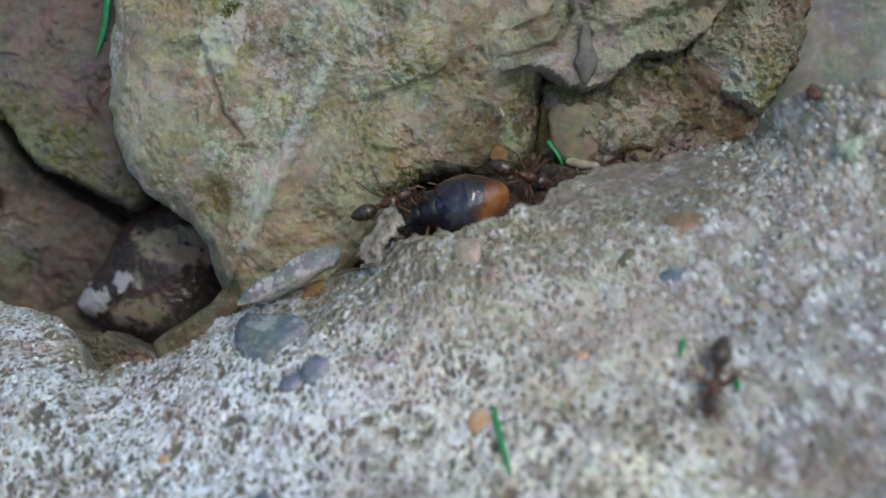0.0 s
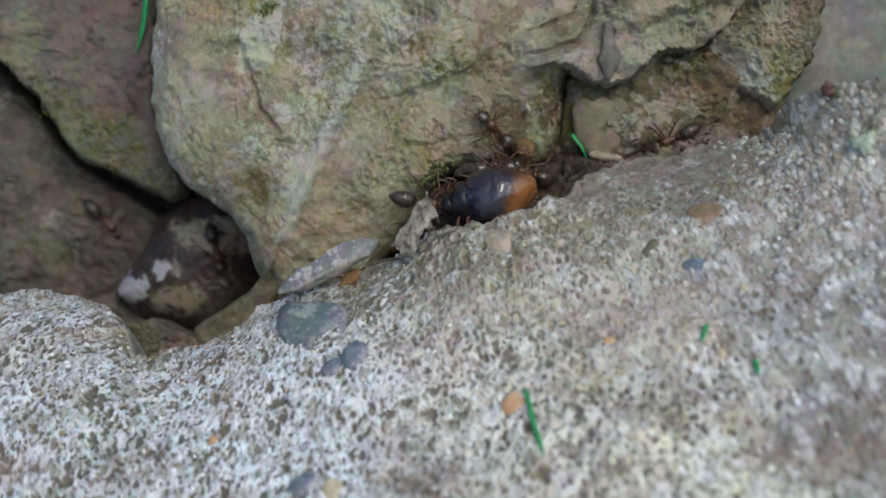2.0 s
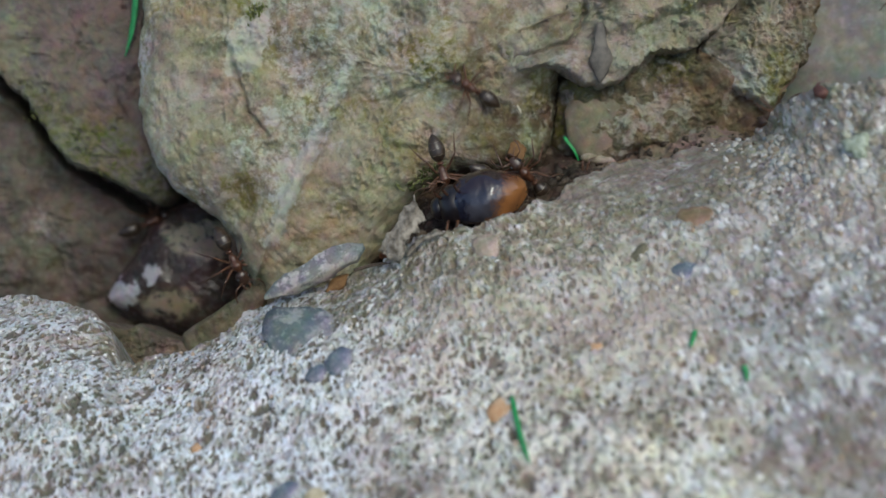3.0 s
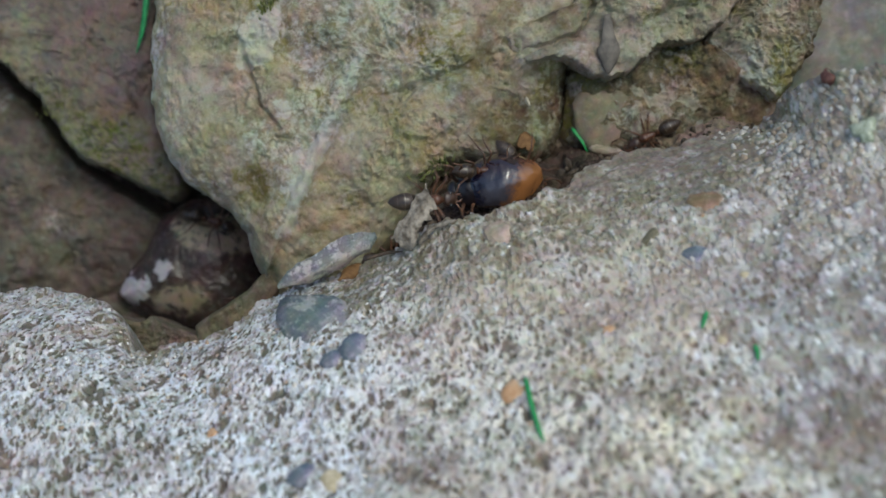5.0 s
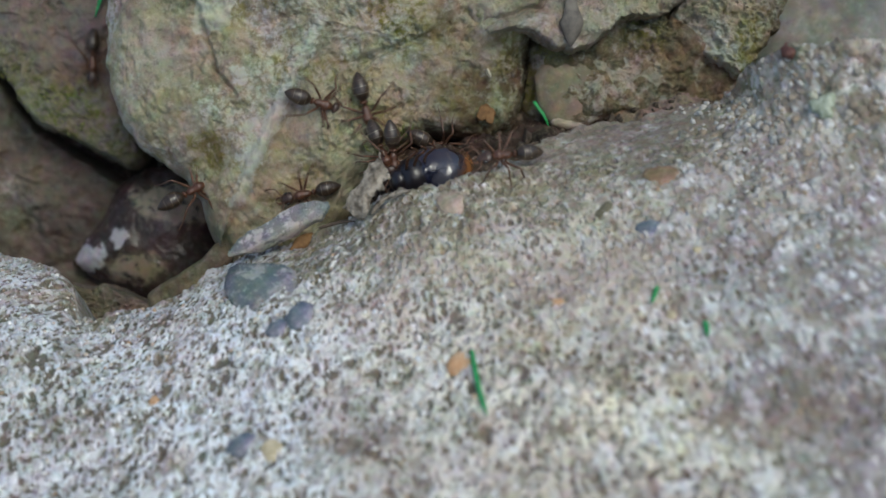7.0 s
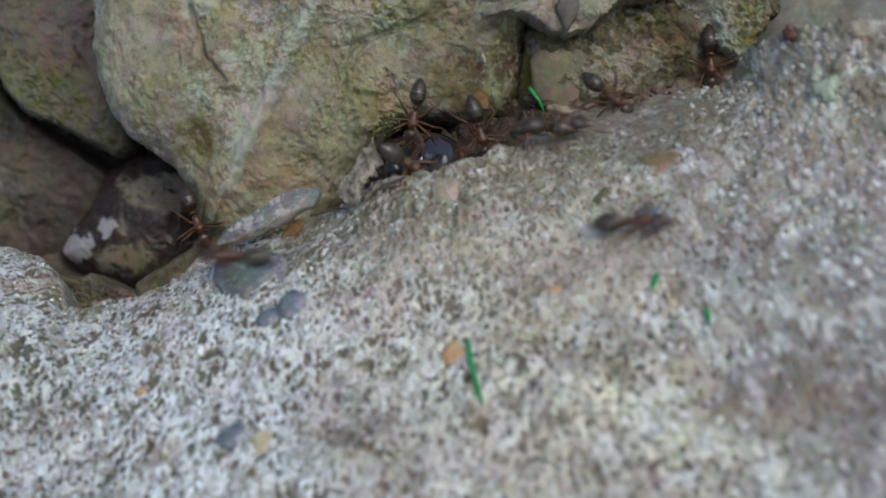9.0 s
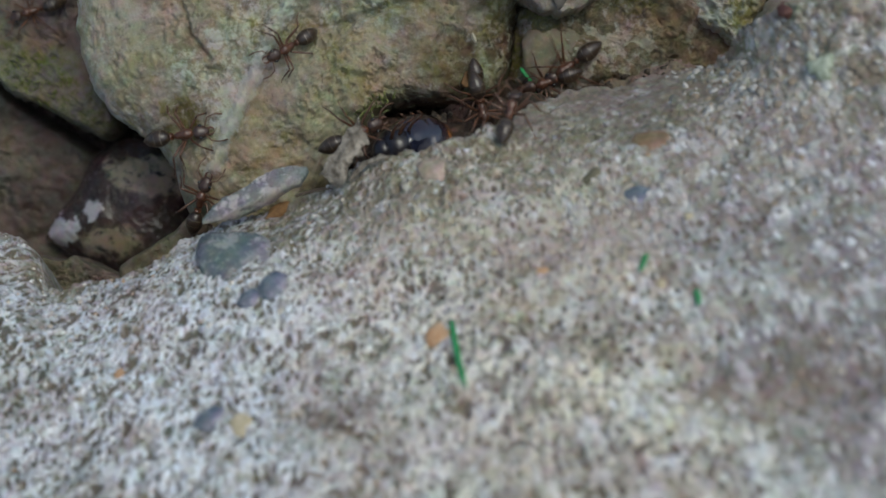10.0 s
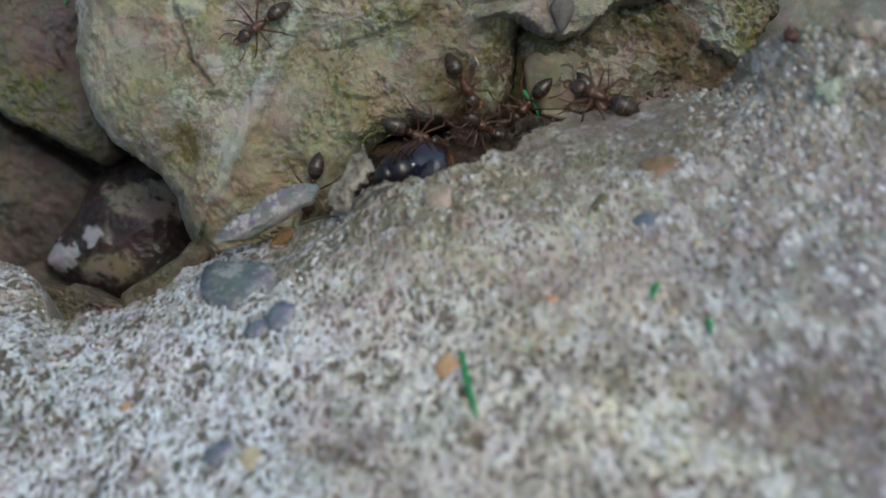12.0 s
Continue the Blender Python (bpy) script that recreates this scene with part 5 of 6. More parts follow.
def gait(ant, rows):
    """Keys the legs in two threes that swing in turn, faster as the ant runs, and the feelers, which never rest."""
    times = np.array([r[0] for r in rows])
    places = np.array([r[1:4] for r in rows])
    steps = np.arange(0, 12.01, 0.12)
    at = np.stack([np.interp(steps, times, places[:, k]) for k in range(3)], 1)
    run = np.concatenate([[0], np.cumsum(np.linalg.norm(np.diff(at, axis=0), axis=1))])
    phase = 2.2 * run + 0.9 * steps
    swing = 7 + 13 * np.clip(np.gradient(run, steps) / 6.0, 0, 1)
    start = random.random() * 6
    legs = [o for o in ant.children if o.name.startswith("leg")]
    for n, leg in enumerate(legs):
        base = leg.matrix_basis.copy()
        turn = swing * np.sin(phase + start + (0 if n in (0, 3, 4) else math.pi))
        lift = 5 * np.cos(phase + start + (0 if n in (0, 3, 4) else math.pi)) * (1 if n % 2 == 0 else -1)
        walk(leg, [(float(t), base @ pose(0, 0, 0, float(b), 0, float(a))) for t, a, b in zip(steps[::2] if swing.max() < 9 else steps, turn, lift)] + [(12.0, base)])
    for n, feeler in enumerate(o for o in ant.children if o.name.startswith("antenna")):
        base = feeler.matrix_basis.copy()
        walk(feeler, [(t, base @ pose(0, 0, 0, 0, 9 * math.sin(4.1 * t + start + n), 12 * math.sin(3.3 * t + 2 * start + 1.7 * n))) for t in np.arange(0, 12.01, 0.25).tolist()])


def motions():
    # seconds, place in millimetres and turn in degrees of each ant
    ways = {
        "A": [(0, 11.18, -20.47, 0.2, 9, 9, -124), (0.1, 7.88, -18.77, 0.31, 6, -4, -177), (0.2, -1.07, -17.23, 0.83, -23, -1, -180), (0.3, -1.33, -17.1, 0.76, -3, -7, 175), (0.4, -5.6, -12.36, -0.14, 5, -1, 138), (0.5, -8.14, -6.83, -0.47, -2, -10, 126), (0.6, -7.72, 1.65, -1.73, -32, -23, 134), (0.7, -7.95, 5.44, -2.87, -59, -5, 177), (0.75, -7.07, 8.82, -6.08, -45, 48, -138), (0.8, -6.11, 9.26, -6.39, 40, 47, -31), (1, -4.53, 10.12, -5.58, 53, 5, -3), (1.5, -5.01, 10.04, -5.65, 56, 19, -23), (2, -3.56, 10.29, -5.41, 63, 34, -8), (2.5, -2.85, 10.06, -5.63, 30, 59, -55), (3, -0.48, 13.11, -5.9, -18, 55, -100), (3.25, -0.75, 13.24, -5.78, 51, 41, -22), (3.5, -1.05, 13.34, -5.68, 68, -2, 8), (3.7, -1.25, 13.45, -5.58, 66, 11, 15), (5.3, -3.84, 3.15, -0.93, 46, 31, -17), (5.5, -3.47, 2.36, -1.2, 24, 43, -48), (6, -0.14, 13.07, -5.94, 59, 27, 3), (6.5, 0.19, 12.58, -6.41, 51, 15, -4), (6.75, -1.16, 12.61, -6.38, 35, 56, -29), (7, -2.7, 10.59, -5.13, -57, 65, -128), (7.2, -3.15, 9.51, -6.16, -26, 50, -108), (8.8, -3.68, 2.35, -0.98, 33, 28, -30), (9, -1.79, 3.68, -1.44, 65, 62, 7), (9.5, -0.87, 12.69, -6.3, 69, 14, 7), (10, -3.86, 10.25, -5.45, 56, -7, -1), (10.5, -5.22, 10.79, -4.93, 69, -4, -1), (11, -1.26, 12.99, -6.02, 64, -4, 11), (11.5, -1.37, 12.9, -6.1, 67, -45, 20), (11.75, -0.21, 12.68, -6.31, 66, 1, 6), (12, 0.75, 12.11, -6.85, 50, 45, -15)],
        "B": [(0, -3.78, 10.74, -4.98, 59, -5, -2), (0.5, -3.78, 10.74, -4.98, 59, -5, -2), (1, -1.31, 8.89, -3.84, 68, 33, 2), (1.5, 1.4, 8.77, -3.96, 65, 23, -7), (2, 3.37, 12.14, -6.83, 55, 15, -6), (2.5, 3.39, 12.11, -6.86, 52, 17, -12), (3, 3.72, 11.93, -7.03, 89, 50, 5), (3.5, 3.75, 11.7, -7.24, 84, 41, 6), (5.3, 1.31, 9.3, -4, 69, 27, 4), (5.5, 1.31, 9.3, -4, 67, 23, 1), (6, 1.02, 12.54, -6.45, 65, 9, -2), (6.5, 1.44, 12.12, -6.85, 70, 13, -7), (6.75, -0.44, 12.75, -6.24, 50, 39, -37), (7, -2.88, 10.69, -5.03, 8, 47, -87), (7.2, -1.75, 13.06, -5.95, -11, 76, -84), (8.8, 1.24, 14.95, -7.22, -21, 37, -134), (9, 0.4, 9.68, -3.09, -31, 42, -134), (9.5, 1.99, 14.72, -7.48, -18, 46, -101), (10, 6.54, 14.57, -9.77, -18, 63, -112), (10.5, 6.5, 14.62, -9.69, -17, 51, -101), (11, 6.96, 14.73, -9.56, 19, 60, -53), (11.5, 6.31, 14.63, -9.77, 11, 67, -68), (12, 5.91, 15.89, -7.56, -8, 36, -82)],
        "C": [(0, 7.15, 10.82, -8.09, 30, 28, -31), (0.25, 6.14, 7.5, -6.72, -4, 28, -109), (0.5, 5.18, 1.99, -1.41, -13, -1, -174), (0.8, 6.75, 11.17, -7.75, -35, -11, -179), (1, 4.75, 6.89, -5.75, -23, -8, 177), (1.5, 4.21, 7.64, -5.03, -46, -15, 168), (2, 5.08, 11.39, -7.55, 120, -138, -9), (2.5, 4.56, 11.76, -7.19, -46, -61, 135), (3, 6.11, 11.09, -7.82, -43, -57, 138), (3.5, 5.89, 11.11, -7.81, -36, -16, 172), (3.7, 5.74, 11.48, -7.45, -28, -13, 168), (4.233, 5.76, 11.22, -7.7, -27, 26, -152), (4.767, 5.88, 11.19, -7.73, 13, 50, -87), (5.3, 3.59, 8.75, -4.53, 56, 28, -19), (5.5, 3.59, 8.75, -4.53, 49, 14, -10), (6, 3.07, 12.27, -6.7, 86, 6, 6), (6.5, 2.75, 11.85, -7.1, 54, 31, -11), (7, 1.64, 11.93, -7.02, 69, 43, -17), (8.8, 5.05, 7.36, -5.3, 11, 69, -78), (9, 4.37, 7.59, -5.08, -30, 55, -99), (9.5, 5.86, 11.38, -7.55, 18, 65, -57), (10, 5.93, 10.84, -8.07, -17, 60, -101), (10.5, 8.09, 12.38, -11.36, -2, 23, -107), (10.75, 7.4, 12.51, -11.32, 26, 24, -48), (11, 6.75, 10.67, -8.23, 42, 4, 4), (11.5, 6.23, 10.62, -8.27, 62, 14, -1), (11.75, 6.11, 10.94, -7.97, 68, -52, 18), (12, 6.04, 11.36, -7.57, 97, -120, 6)],
        "D": [(0, 12.02, 13.29, -14.07, -15, -7, 157), (0.5, 11.76, 14.31, -15.44, -16, -4, 167), (1, 9.76, 13.6, -14.32, -17, 1, -176), (1.5, 11.44, 0.2, -2.2, -2, -12, -167), (2, 18.46, 12.57, -12.03, -40, 10, 175), (2.5, 9.5, 10.28, -10.57, -16, -4, 167), (3, 10.7, 10.98, -11.63, -16, -5, 164), (3.5, 10.56, 9.56, -10.97, -17, -1, 177), (3.7, 9.68, 8.81, -9.8, -17, -2, 174), (5.3, 18.26, 12.66, -12, -36, 16, 176), (5.5, 18.86, 12.33, -12.26, -46, 19, 166), (6, 10.85, 3.05, -3.1, -6, -3, 161), (6.5, 5.24, 2.1, -1.34, -11, -11, 155), (7, 5.18, 1.22, -1.24, -17, -15, 177), (7.2, 4.87, 1.86, -1.27, -22, -11, 164), (8.8, 9.64, 12.88, -11.23, -39, 27, 171), (9, 8.19, 1.53, -2.05, 6, -5, 156), (9.5, 7.81, 12.7, -11.15, -27, 0, -167), (9.75, 7.45, 7.02, -6.4, -14, -8, 126), (10, 7.08, 1.34, -1.64, -2, 0, 59), (10.5, 10.44, 13.09, -10.88, 39, -31, 29), (10.75, 10.86, 14.07, -10.32, -2, -45, 77), (11, 11.27, 15.05, -9.77, -42, -29, 124), (11.25, 10.56, 14.8, -10.16, -48, 0, 159), (11.5, 9.84, 14.55, -10.56, -35, 27, -164), (12, 10.7, 14.43, -10.62, -35, 31, -173)],
        "E": [(0, -40.24, 38.53, -14.82, -39, 30, -143), (0.5, -39.27, 38.39, -15.03, -39, 31, -137), (1, -38.26, 37.46, -16.07, -31, 39, -111), (1.5, -34.77, 36.83, -17.34, 13, 44, -61), (2, -33.98, 36.46, -18.17, 18, 58, -50), (2.5, -33.82, 35.73, -18.98, 25, 50, -48), (3, -28.42, 33.71, -17.37, 65, 8, 11), (3.3, -20.72, 19.68, -5.11, 30, -9, -6), (3.5, -16.54, 17.75, -3.99, 64, 24, -8), (3.55, -15.9, 18.7, -2.91, 53, -10, 18), (3.6, -15.27, 19.64, -1.84, 23, -33, 57), (3.7, -15.17, 20.87, -0.75, 18, -31, 70), (5.3, -6.04, 30.12, 9, 119, -116, -29), (5.433, -3.45, 28.82, 7.62, -65, -22, 174), (5.567, -0.86, 27.51, 6.24, -52, 18, -165), (5.7, 1.73, 26.21, 4.86, -14, 46, -122), (6, -0.06, 22.91, 1.74, -3, 44, -109), (6.5, -5.49, 15.83, -5.43, -18, 51, -127), (7, -2.83, 16.4, -5.02, 6, 53, -100), (7.2, 2.56, 16.59, -5.69, 47, 25, -36), (8, 13.19, 13.78, -10.72, 44, 32, -28), (8.4, 18.4, 13.12, -11.4, -20, 43, -113), (8.8, 23.61, 12.47, -12.07, -48, -1, -166), (9, 25.31, 12.71, -11.94, -21, 45, -115), (9.5, 22.05, 13.17, -11.71, -47, 32, 175), (10, 14.27, 14.16, -10.28, -48, 17, -175), (10.5, 12, 14.09, -10.46, -53, 9, 176), (11, 15.19, 13.19, -11.18, -55, 8, 175), (11.25, 14.66, 9.42, -7.73, -30, -11, 158), (11.5, 14.12, 5.65, -4.29, 1, -20, 132), (12, 14.28, 5.34, -4.23, -17, -19, 137)],
        "F": [(0, -29.45, 28.32, -24.48, 16, 4, -12), (0.2, -29.88, 28.71, -25.23, 16, 4, -12), (0.3, -29.48, 28.61, -23.17, 10, -18, 40), (0.4, -29.07, 28.51, -21.12, -13, -25, 99), (0.5, -28.66, 28.41, -19.06, -31, -10, 156), (1, -31.01, 35.21, -19.49, -49, -10, -166), (1.5, -28.57, 33.77, -15.7, -65, 6, -159), (1.625, -27.46, 31.76, -16.85, -37, 17, -133), (1.75, -26.35, 29.74, -18, -6, 15, -105), (2, -24.25, 27.7, -19.67, -22, 30, -96), (2.5, -22.4, 26.8, -20.57, -16, 43, -78), (3, -19.79, 15.74, -9.44, -9, 43, -81), (3.25, -23.08, 28.94, -18.81, 2, 32, -34), (3.5, -23.82, 31, -17.09, 5, 13, -18), (5.3, -23.73, 29.92, -18.21, -11, 25, -50), (5.5, -26.11, 32.04, -16.31, -25, 20, -95), (6, -19.69, 17.08, -6.55, -5, 33, -70), (6.5, -19.68, 16.8, -8.2, -4, 34, -52), (7, -19.29, 16.92, -7.48, 27, 5, 15), (7.2, -19.36, 17.35, -7.18, 25, 9, 13), (8, -19.18, 15.99, -7.98, 18, 32, -46), (8.8, -19, 14.62, -8.78, -11, 36, -119), (9, -19.29, 14.37, -9.85, -6, 44, -89), (9.5, -19.6, 17.16, -6.69, 4, 33, -50), (10, -16.88, 16.73, -5.3, 39, -1, -18), (10.5, -16.07, 17.18, -4.17, 51, -8, -28), (11, -11.58, 15.89, -4.9, 50, 29, -34), (11.25, -12.2, 17.32, -3.58, 36, -10, 14), (11.5, -13.1, 19.01, -2.32, 26, -34, 45), (11.75, -10.87, 23.23, 1.57, 33, -34, 46), (12, -8.88, 28.49, 6.58, 34, -38, 45)],
        "K": [(0, -18.94, 16.91, -18.4, 16, 4, -12), (5.2, -22, 13.8, -15.04, 16, 4, -13), (5.25, -22.59, 21.34, -16.87, -2, 19, -50), (5.3, -23.17, 28.88, -18.71, -27, 19, -91), (5.5, -20.22, 17.12, -9.01, -24, 29, -93), (6, -14.51, 16, -4.8, 35, 26, -43), (6.3, -12.8, 16.96, -3.95, 38, 24, -27), (6.5, -10.77, 18.77, -2.26, 48, -19, -4), (7, -6.71, 18.11, -3.62, 55, 43, -7), (7.2, -8.02, 16.75, -4.7, 11, 46, -75), (8, -3.96, 10.25, -5.45, 56, 35, -26), (8.5, 0.56, -0.27, -1.29, -3, 31, -70), (8.65, 0.52, -2.39, -0.57, -21, 0, -129), (8.725, -0.28, -2.11, -0.63, -13, 0, -168), (8.8, -1.08, -1.84, -0.68, -7, 5, 153), (8.9, -2.1, -2.72, -0.57, -17, 3, 143), (9, -15.88, 0.18, -1.95, 6, -8, 158), (9.1, -18.23, 4.01, -4.01, 5, -21, 142), (9.15, -17.57, 5.59, -4.37, 27, -39, 89), (9.2, -16.91, 7.18, -4.72, 58, -34, 28), (9.35, -15.36, 13.18, -7.9, 72, -36, 11), (9.5, -15.48, 13.58, -7.89, 56, -22, 28), (10, -17.14, 12.75, -8.75, 37, -51, 19), (10.5, -13.5, 12.87, -7.76, 40, -8, 6), (11, -20.61, 16.45, -17.54, 16, 4, -12), (11.5, -14.48, 13.89, -7.44, 38, 29, -30), (12, -20.36, 16.7, -17.47, 16, 4, -12)],
        "L": [(0, -6.77, 13.75, -14.11, 16, 4, -13), (5.7, -9.1, 10.63, -12.12, 16, 4, -13), (5.85, -9.67, 8.44, -7.47, 13, 21, -46), (6, -10.24, 6.24, -2.82, -2, 34, -86), (6.125, -10.84, 6.05, -2.7, -34, 24, -133), (6.25, -11.45, 5.86, -2.57, -50, -2, -168), (6.5, -12.59, 13.02, -8.27, -52, -16, 175), (7, -10.2, 13.46, -8.81, -42, -3, 174), (7.2, -10.7, 5.88, -2.72, -37, -7, 174), (7.733, -10.54, 7.94, -6.98, -29, 18, -132), (8.267, -10.37, 10, -11.24, -1, 23, -69), (8.8, -10.21, 12.07, -15.5, 16, 4, -12), (11.5, -10.15, 13.4, -15.54, 16, 4, -13), (11.75, -9.22, 13.15, -12.34, 7, 36, -63), (12, -8.3, 12.9, -9.15, -35, 43, -138)],
        "H": [(0, 12.26, 20.74, -17.89, 16, 4, -13), (0.7, 10.55, 21.54, -19.2, 16, 4, -13), (0.8, 10.68, 15.94, -9, 64, 38, -36), (1, 10.92, 15.2, -9.82, 53, 32, -57), (1.25, 9.77, 15.78, -9.34, 60, 19, 13), (1.5, 8.44, 15.56, -8.84, 34, -15, 13), (1.8, 5.1, 15.81, -7.11, 39, -39, 62), (2, 3.98, 15.98, -6.22, -15, -56, 137), (2.5, 3.38, 16.65, -5.7, -51, -10, 163), (3, 4.3, 18.6, -3.77, -12, -35, 137), (3.2, 5.23, 21.1, 0.22, 9, -54, 71), (3.5, 8.46, 23.46, 1.94, 10, -20, 71), (5.3, 4.44, 29.77, 8.2, -27, -41, 115), (7.05, 2.86, 27.53, 6.06, -48, 7, 171), (8.8, 1.28, 25.3, 3.92, -13, 49, -123), (9.5, 0.23, 21.9, 0.52, -38, 40, 169), (10, -6.9, 19.13, -2.16, -66, -8, -154), (10.5, -7.8, 21.38, 0.09, -15, 38, -120), (11, -5.98, 20.37, -1.25, -9, 62, -79), (11.3, -7.06, 20.05, -1.06, -33, 33, -130), (11.5, -7.66, 22.1, 0.82, -39, 8, -168), (12, -7.54, 22.01, 0.77, -48, 8, -165)],
        "I": [(0, 32.72, -7.39, 3.13, -51, 3, 174), (2.2, 38.8, 10.44, -13.56, -16, -4, 166), (2.5, 32, 12.94, -12.1, -17, 1, -175), (2.8, 29.82, 12.5, -13.6, -16, 5, -164), (3, 26.68, 6, -7.18, -29, 28, 166), (3.2, 25, 12, -17, -58, 40, 124), (5.15, 25, 12.5, -16, -41, 6, 139), (5.3, 24.83, 12.94, -11.81, -41, 6, 139), (5.5, 24.62, 11.95, -12.2, -60, 11, 156), (6, 21.75, 13.07, -11.68, -58, 4, 159), (6.1, 21.84, 8.87, -8.69, -45, -29, 108), (6.2, 21.93, 4.66, -5.69, -4, -35, 38), (6.3, 22.02, 0.46, -2.7, 18, -6, -18), (6.4, 31.61, 11.96, -23.48, 16, 4, -13), (8.5, 33.31, 11.5, -26.62, 16, 4, -12), (8.6, 27.9, 8.69, -19.07, 7, 19, -69), (8.7, 22.49, 5.88, -11.51, -11, 18, -131), (8.8, 17.08, 3.07, -3.96, -20, 3, 172), (8.9, 15.9, 4.05, -4.27, -14, 24, -128), (9, 14.72, 5.04, -4.58, 9, 28, -58), (9.25, 12.21, 4.5, -3.86, -22, 28, -129), (9.5, 9.7, 3.96, -3.15, -34, 3, 172), (10, 12.31, 13.87, -10.64, -59, 4, 171), (10.5, 13.23, 5.06, -4.27, -23, 7, 168), (11, 11.14, 14.56, -10.44, -41, 51, -150), (11.5, 13.71, 13.75, -10.77, -61, 27, -163), (11.75, 14.83, 13.36, -11.13, -32, 54, -128), (12, 15.94, 12.97, -11.48, 28, 54, -63)],
        "J": [(0, 48.79, 12.03, -12.64, -17, -3, 167), (2.3, 42.97, 9.63, -9.13, -16, -5, 164), (2.5, 37.36, 10.94, -8.53, -17, -2, 173), (2.65, 38.64, 11.63, -8.51, -7, -15, 115), (2.8, 39.93, 12.32, -8.49, 10, -14, 54), (3.2, 43.44, 14.29, -6.73, 11, -13, 50), (12, 49.24, 17.57, -10.47, 15, -16, 50)],
        "N": [(0, -23.93, 50, 5.7, 6, 57, -83), (6.3, -22.84, 47.3, 3.2, -20, 43, -105), (6.6, -22.1, 42.79, -0.75, -23, 20, -106), (7, -25.46, 37.48, -5.76, -30, 40, -118), (7.2, -23, 26.59, 1.61, -44, 38, -109), (7.4, -25.52, 32.53, -1.57, -54, 12, -140), (7.6, -28.05, 38.46, -4.76, -49, -14, -168), (7.7, -28.61, 38.23, -0.41, -38, 13, -121), (7.8, -29.17, 38, 3.94, -8, 22, -66), (7.9, -29.74, 37.76, 8.28, 16, 4, -14), (9.7, -29.01, 37.55, 4.66, 16, 4, -13), (9.8, -28.51, 38.08, 1.68, -2, 25, -67), (9.9, -28.01, 38.61, -1.3, -31, 21, -128), (10, -27.52, 39.15, -4.28, -43, -3, -179), (10.5, -27.06, 39.27, -3.94, -26, -42, 158), (10.6, -25.85, 39.07, -4.2, -3, -46, 104), (10.7, -24.63, 38.87, -4.47, 15, -35, 56), (10.85, -18.17, 25.01, 3.19, 48, -7, -11), (11, -15.69, 23.2, 1.2, 38, 38, -45), (11.2, -14.42, 23.34, 1.18, 43, 51, -26), (11.275, -13.37, 23.98, 2.24, 59, 8, -2), (11.35, -12.33, 24.61, 3.31, 59, -37, 13), (11.5, -10.65, 28.12, 6.15, 11, -16, 68), (12, -8.97, 29.88, 7.98, 16, -51, 68)],
        "V": [(0, 4.39, 14.87, -14.06, 16, 4, -13), (0.8, 2.31, 15.27, -15.25, 16, 4, -13), (1, 2.63, 7.31, -5.35, 67, 40, -11), (1.5, 4.65, 7.73, -4.95, 56, 36, -24), (1.8, 2.58, 12.4, -6.58, 16, 4, -13), (8.5, 4.4, 11.03, -17.05, 16, 4, -12), (8.6, 1.25, -1.43, -0.67, 7, 9, -41), (8.8, 1.72, -3.47, -0.54, -8, 12, -44), (9, 11.09, -11.56, -0.23, 14, 3, -21), (9.1, 16.92, -11.42, -0.45, 19, -3, -7), (9.2, 23.93, -15.84, 0.08, 28, -1, -20), (9.4, 31.03, -17.38, 0.49, 14, 0, -13), (12, 32.56, -16.33, 0.7, 10, -3, -14)],
        "W": [(0, 9.17, 14.55, -15.58, 16, 4, -13), (8.7, 9.25, 10.78, -18.73, 16, 4, -12), (8.733, 7.84, 7.61, -12.91, 2, 7, -69), (8.767, 6.43, 4.43, -7.09, -8, -2, -125), (8.8, 5.02, 1.26, -1.27, -6, -16, 180), (8.85, 5.91, 1.52, -1.51, 9, -18, 119), (8.9, 6.81, 1.79, -1.76, 18, -7, 60), (8.95, 7.7, 2.06, -2, 13, 7, 4), (9.1, 12.83, -1.09, -2.03, 13, 3, -24), (9.2, 17.66, -5.58, -0.96, -1, 5, -19), (9.3, 24.84, -12.14, 0.18, 24, 3, -44), (9.4, 23.78, -11.61, -0.02, 24, -6, -57), (9.5, 27.38, -15.76, 0.36, 23, 0, -45), (9.7, 30.84, -19.21, 0.52, 39, -8, -45), (12, 32.05, -17.87, 0.46, 17, 4, -35)],
    }
    for ant, rows in zip(ANTS, ways.values()):
        walk(ant, [(t, pose(x * MM, y * MM, z * MM, a, b, c)) for t, x, y, z, a, b, c in rows])
        gait(ant, rows)
    # the slate chip is pushed up and along by ants squeezing under it
    pushed = WALL @ pose(0.75 * MM, 0.75 * MM, 0.3 * MM) @ WALL.inverted() @ CHIP_AT @ pose(0, 0, 0, 0, -3, 0)
    walk(chip, [(0, CHIP_AT), (9.7, CHIP_AT), (10.1, CHIP_AT.lerp(pushed, 0.35)), (10.5, pushed), (12, pushed)])
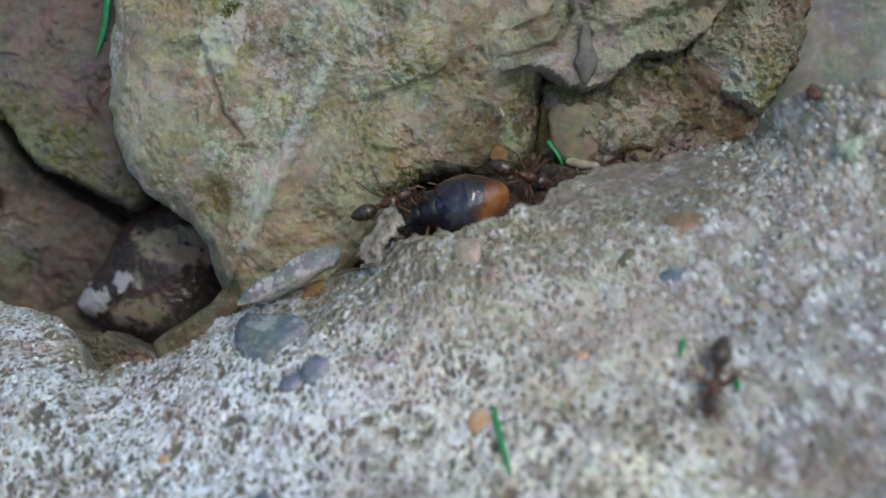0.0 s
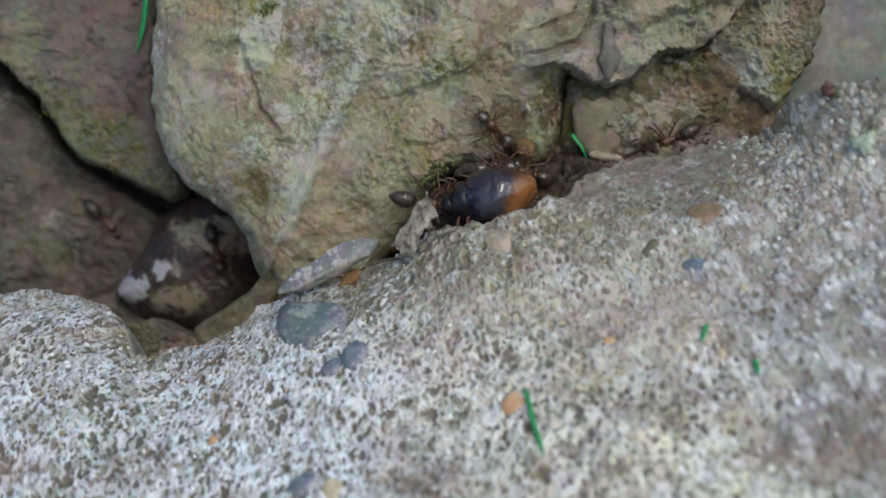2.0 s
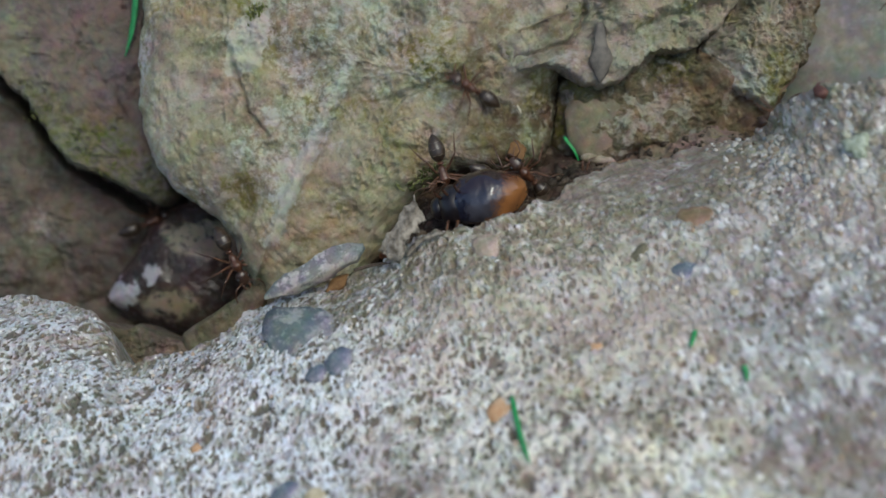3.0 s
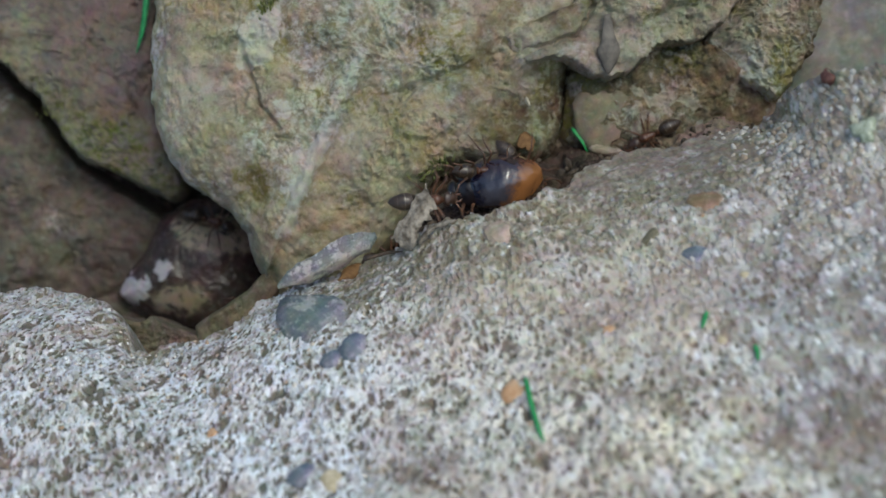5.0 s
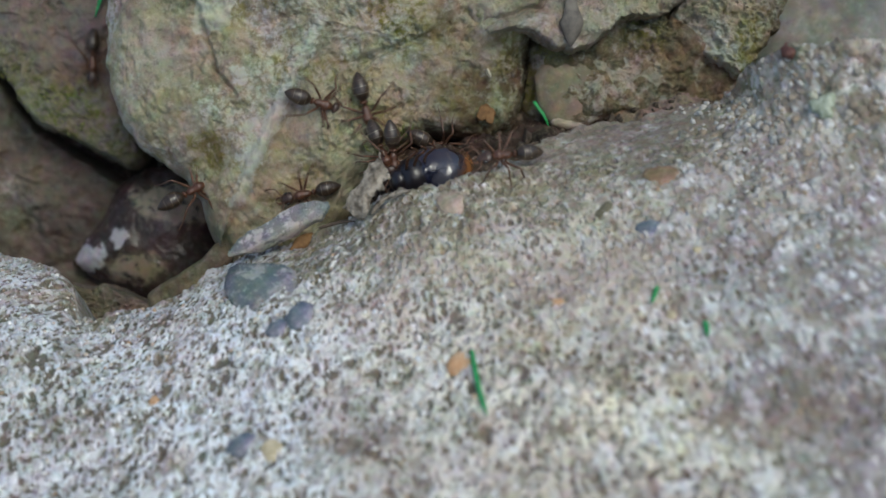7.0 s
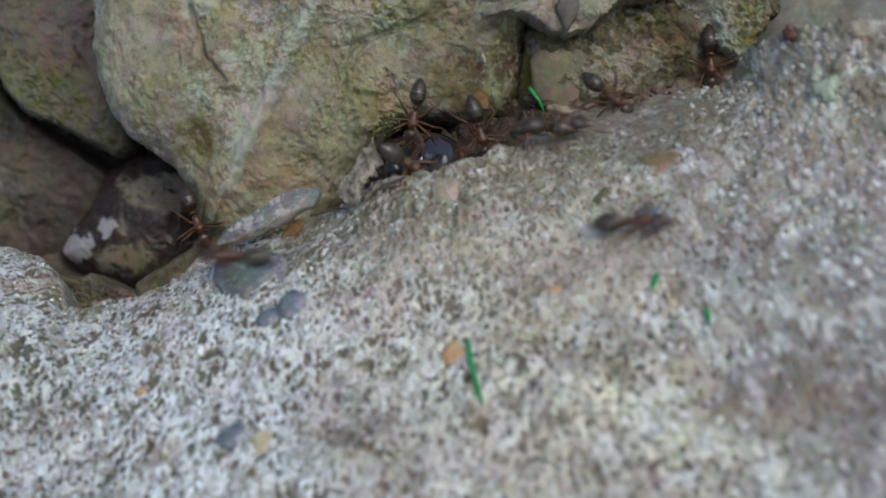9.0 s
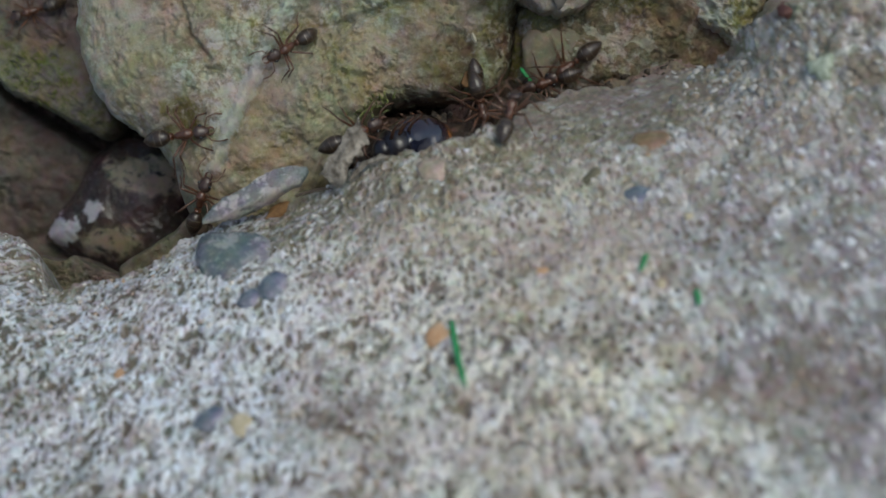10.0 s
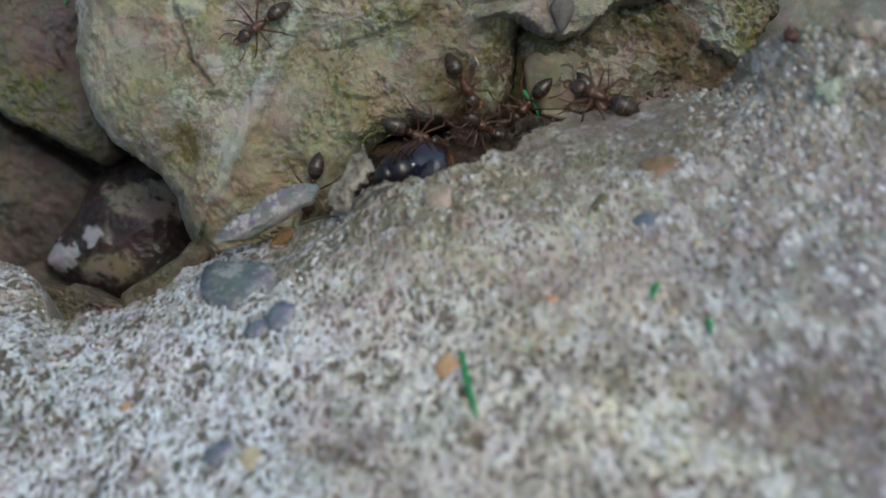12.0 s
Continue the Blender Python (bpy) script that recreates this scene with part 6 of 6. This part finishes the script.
    # the beetle is dragged along and down into the crevice
    drag = [(0, 3.86, 4.01, 5.2, 0, 13), (2.5, 3.86, 4.11, 5.2, 0, 13), (3.7, 3.86, 4.11, 5.2, 2, 13), (5.3, 4.36, 4.62, 5.2, 0, 11), (5.7, 4.16, 4.52, 5.2, 2, 12), (6, 3.35, 4.31, 5.2, 8, 13), (6.5, 2.44, 3.66, 4.8, 25, 14), (7, 2.84, 3.15, 4.2, 34, 15), (8.8, 2.76, 2.95, 3.7, 40, 16), (9.5, 2.86, 2.95, 3.5, 42, 16), (10.5, 2.66, 2.85, 3.5, 44, 16), (12, 2.66, 2.95, 3.5, 44, 16)]
    walk(beetle, [(t, WALL @ pose(u * MM, v * MM, w * MM, 0, 0, lean) @ pose(0, 0, 0, 8, yaw, 0)) for t, u, v, w, yaw, lean in drag])


motions()
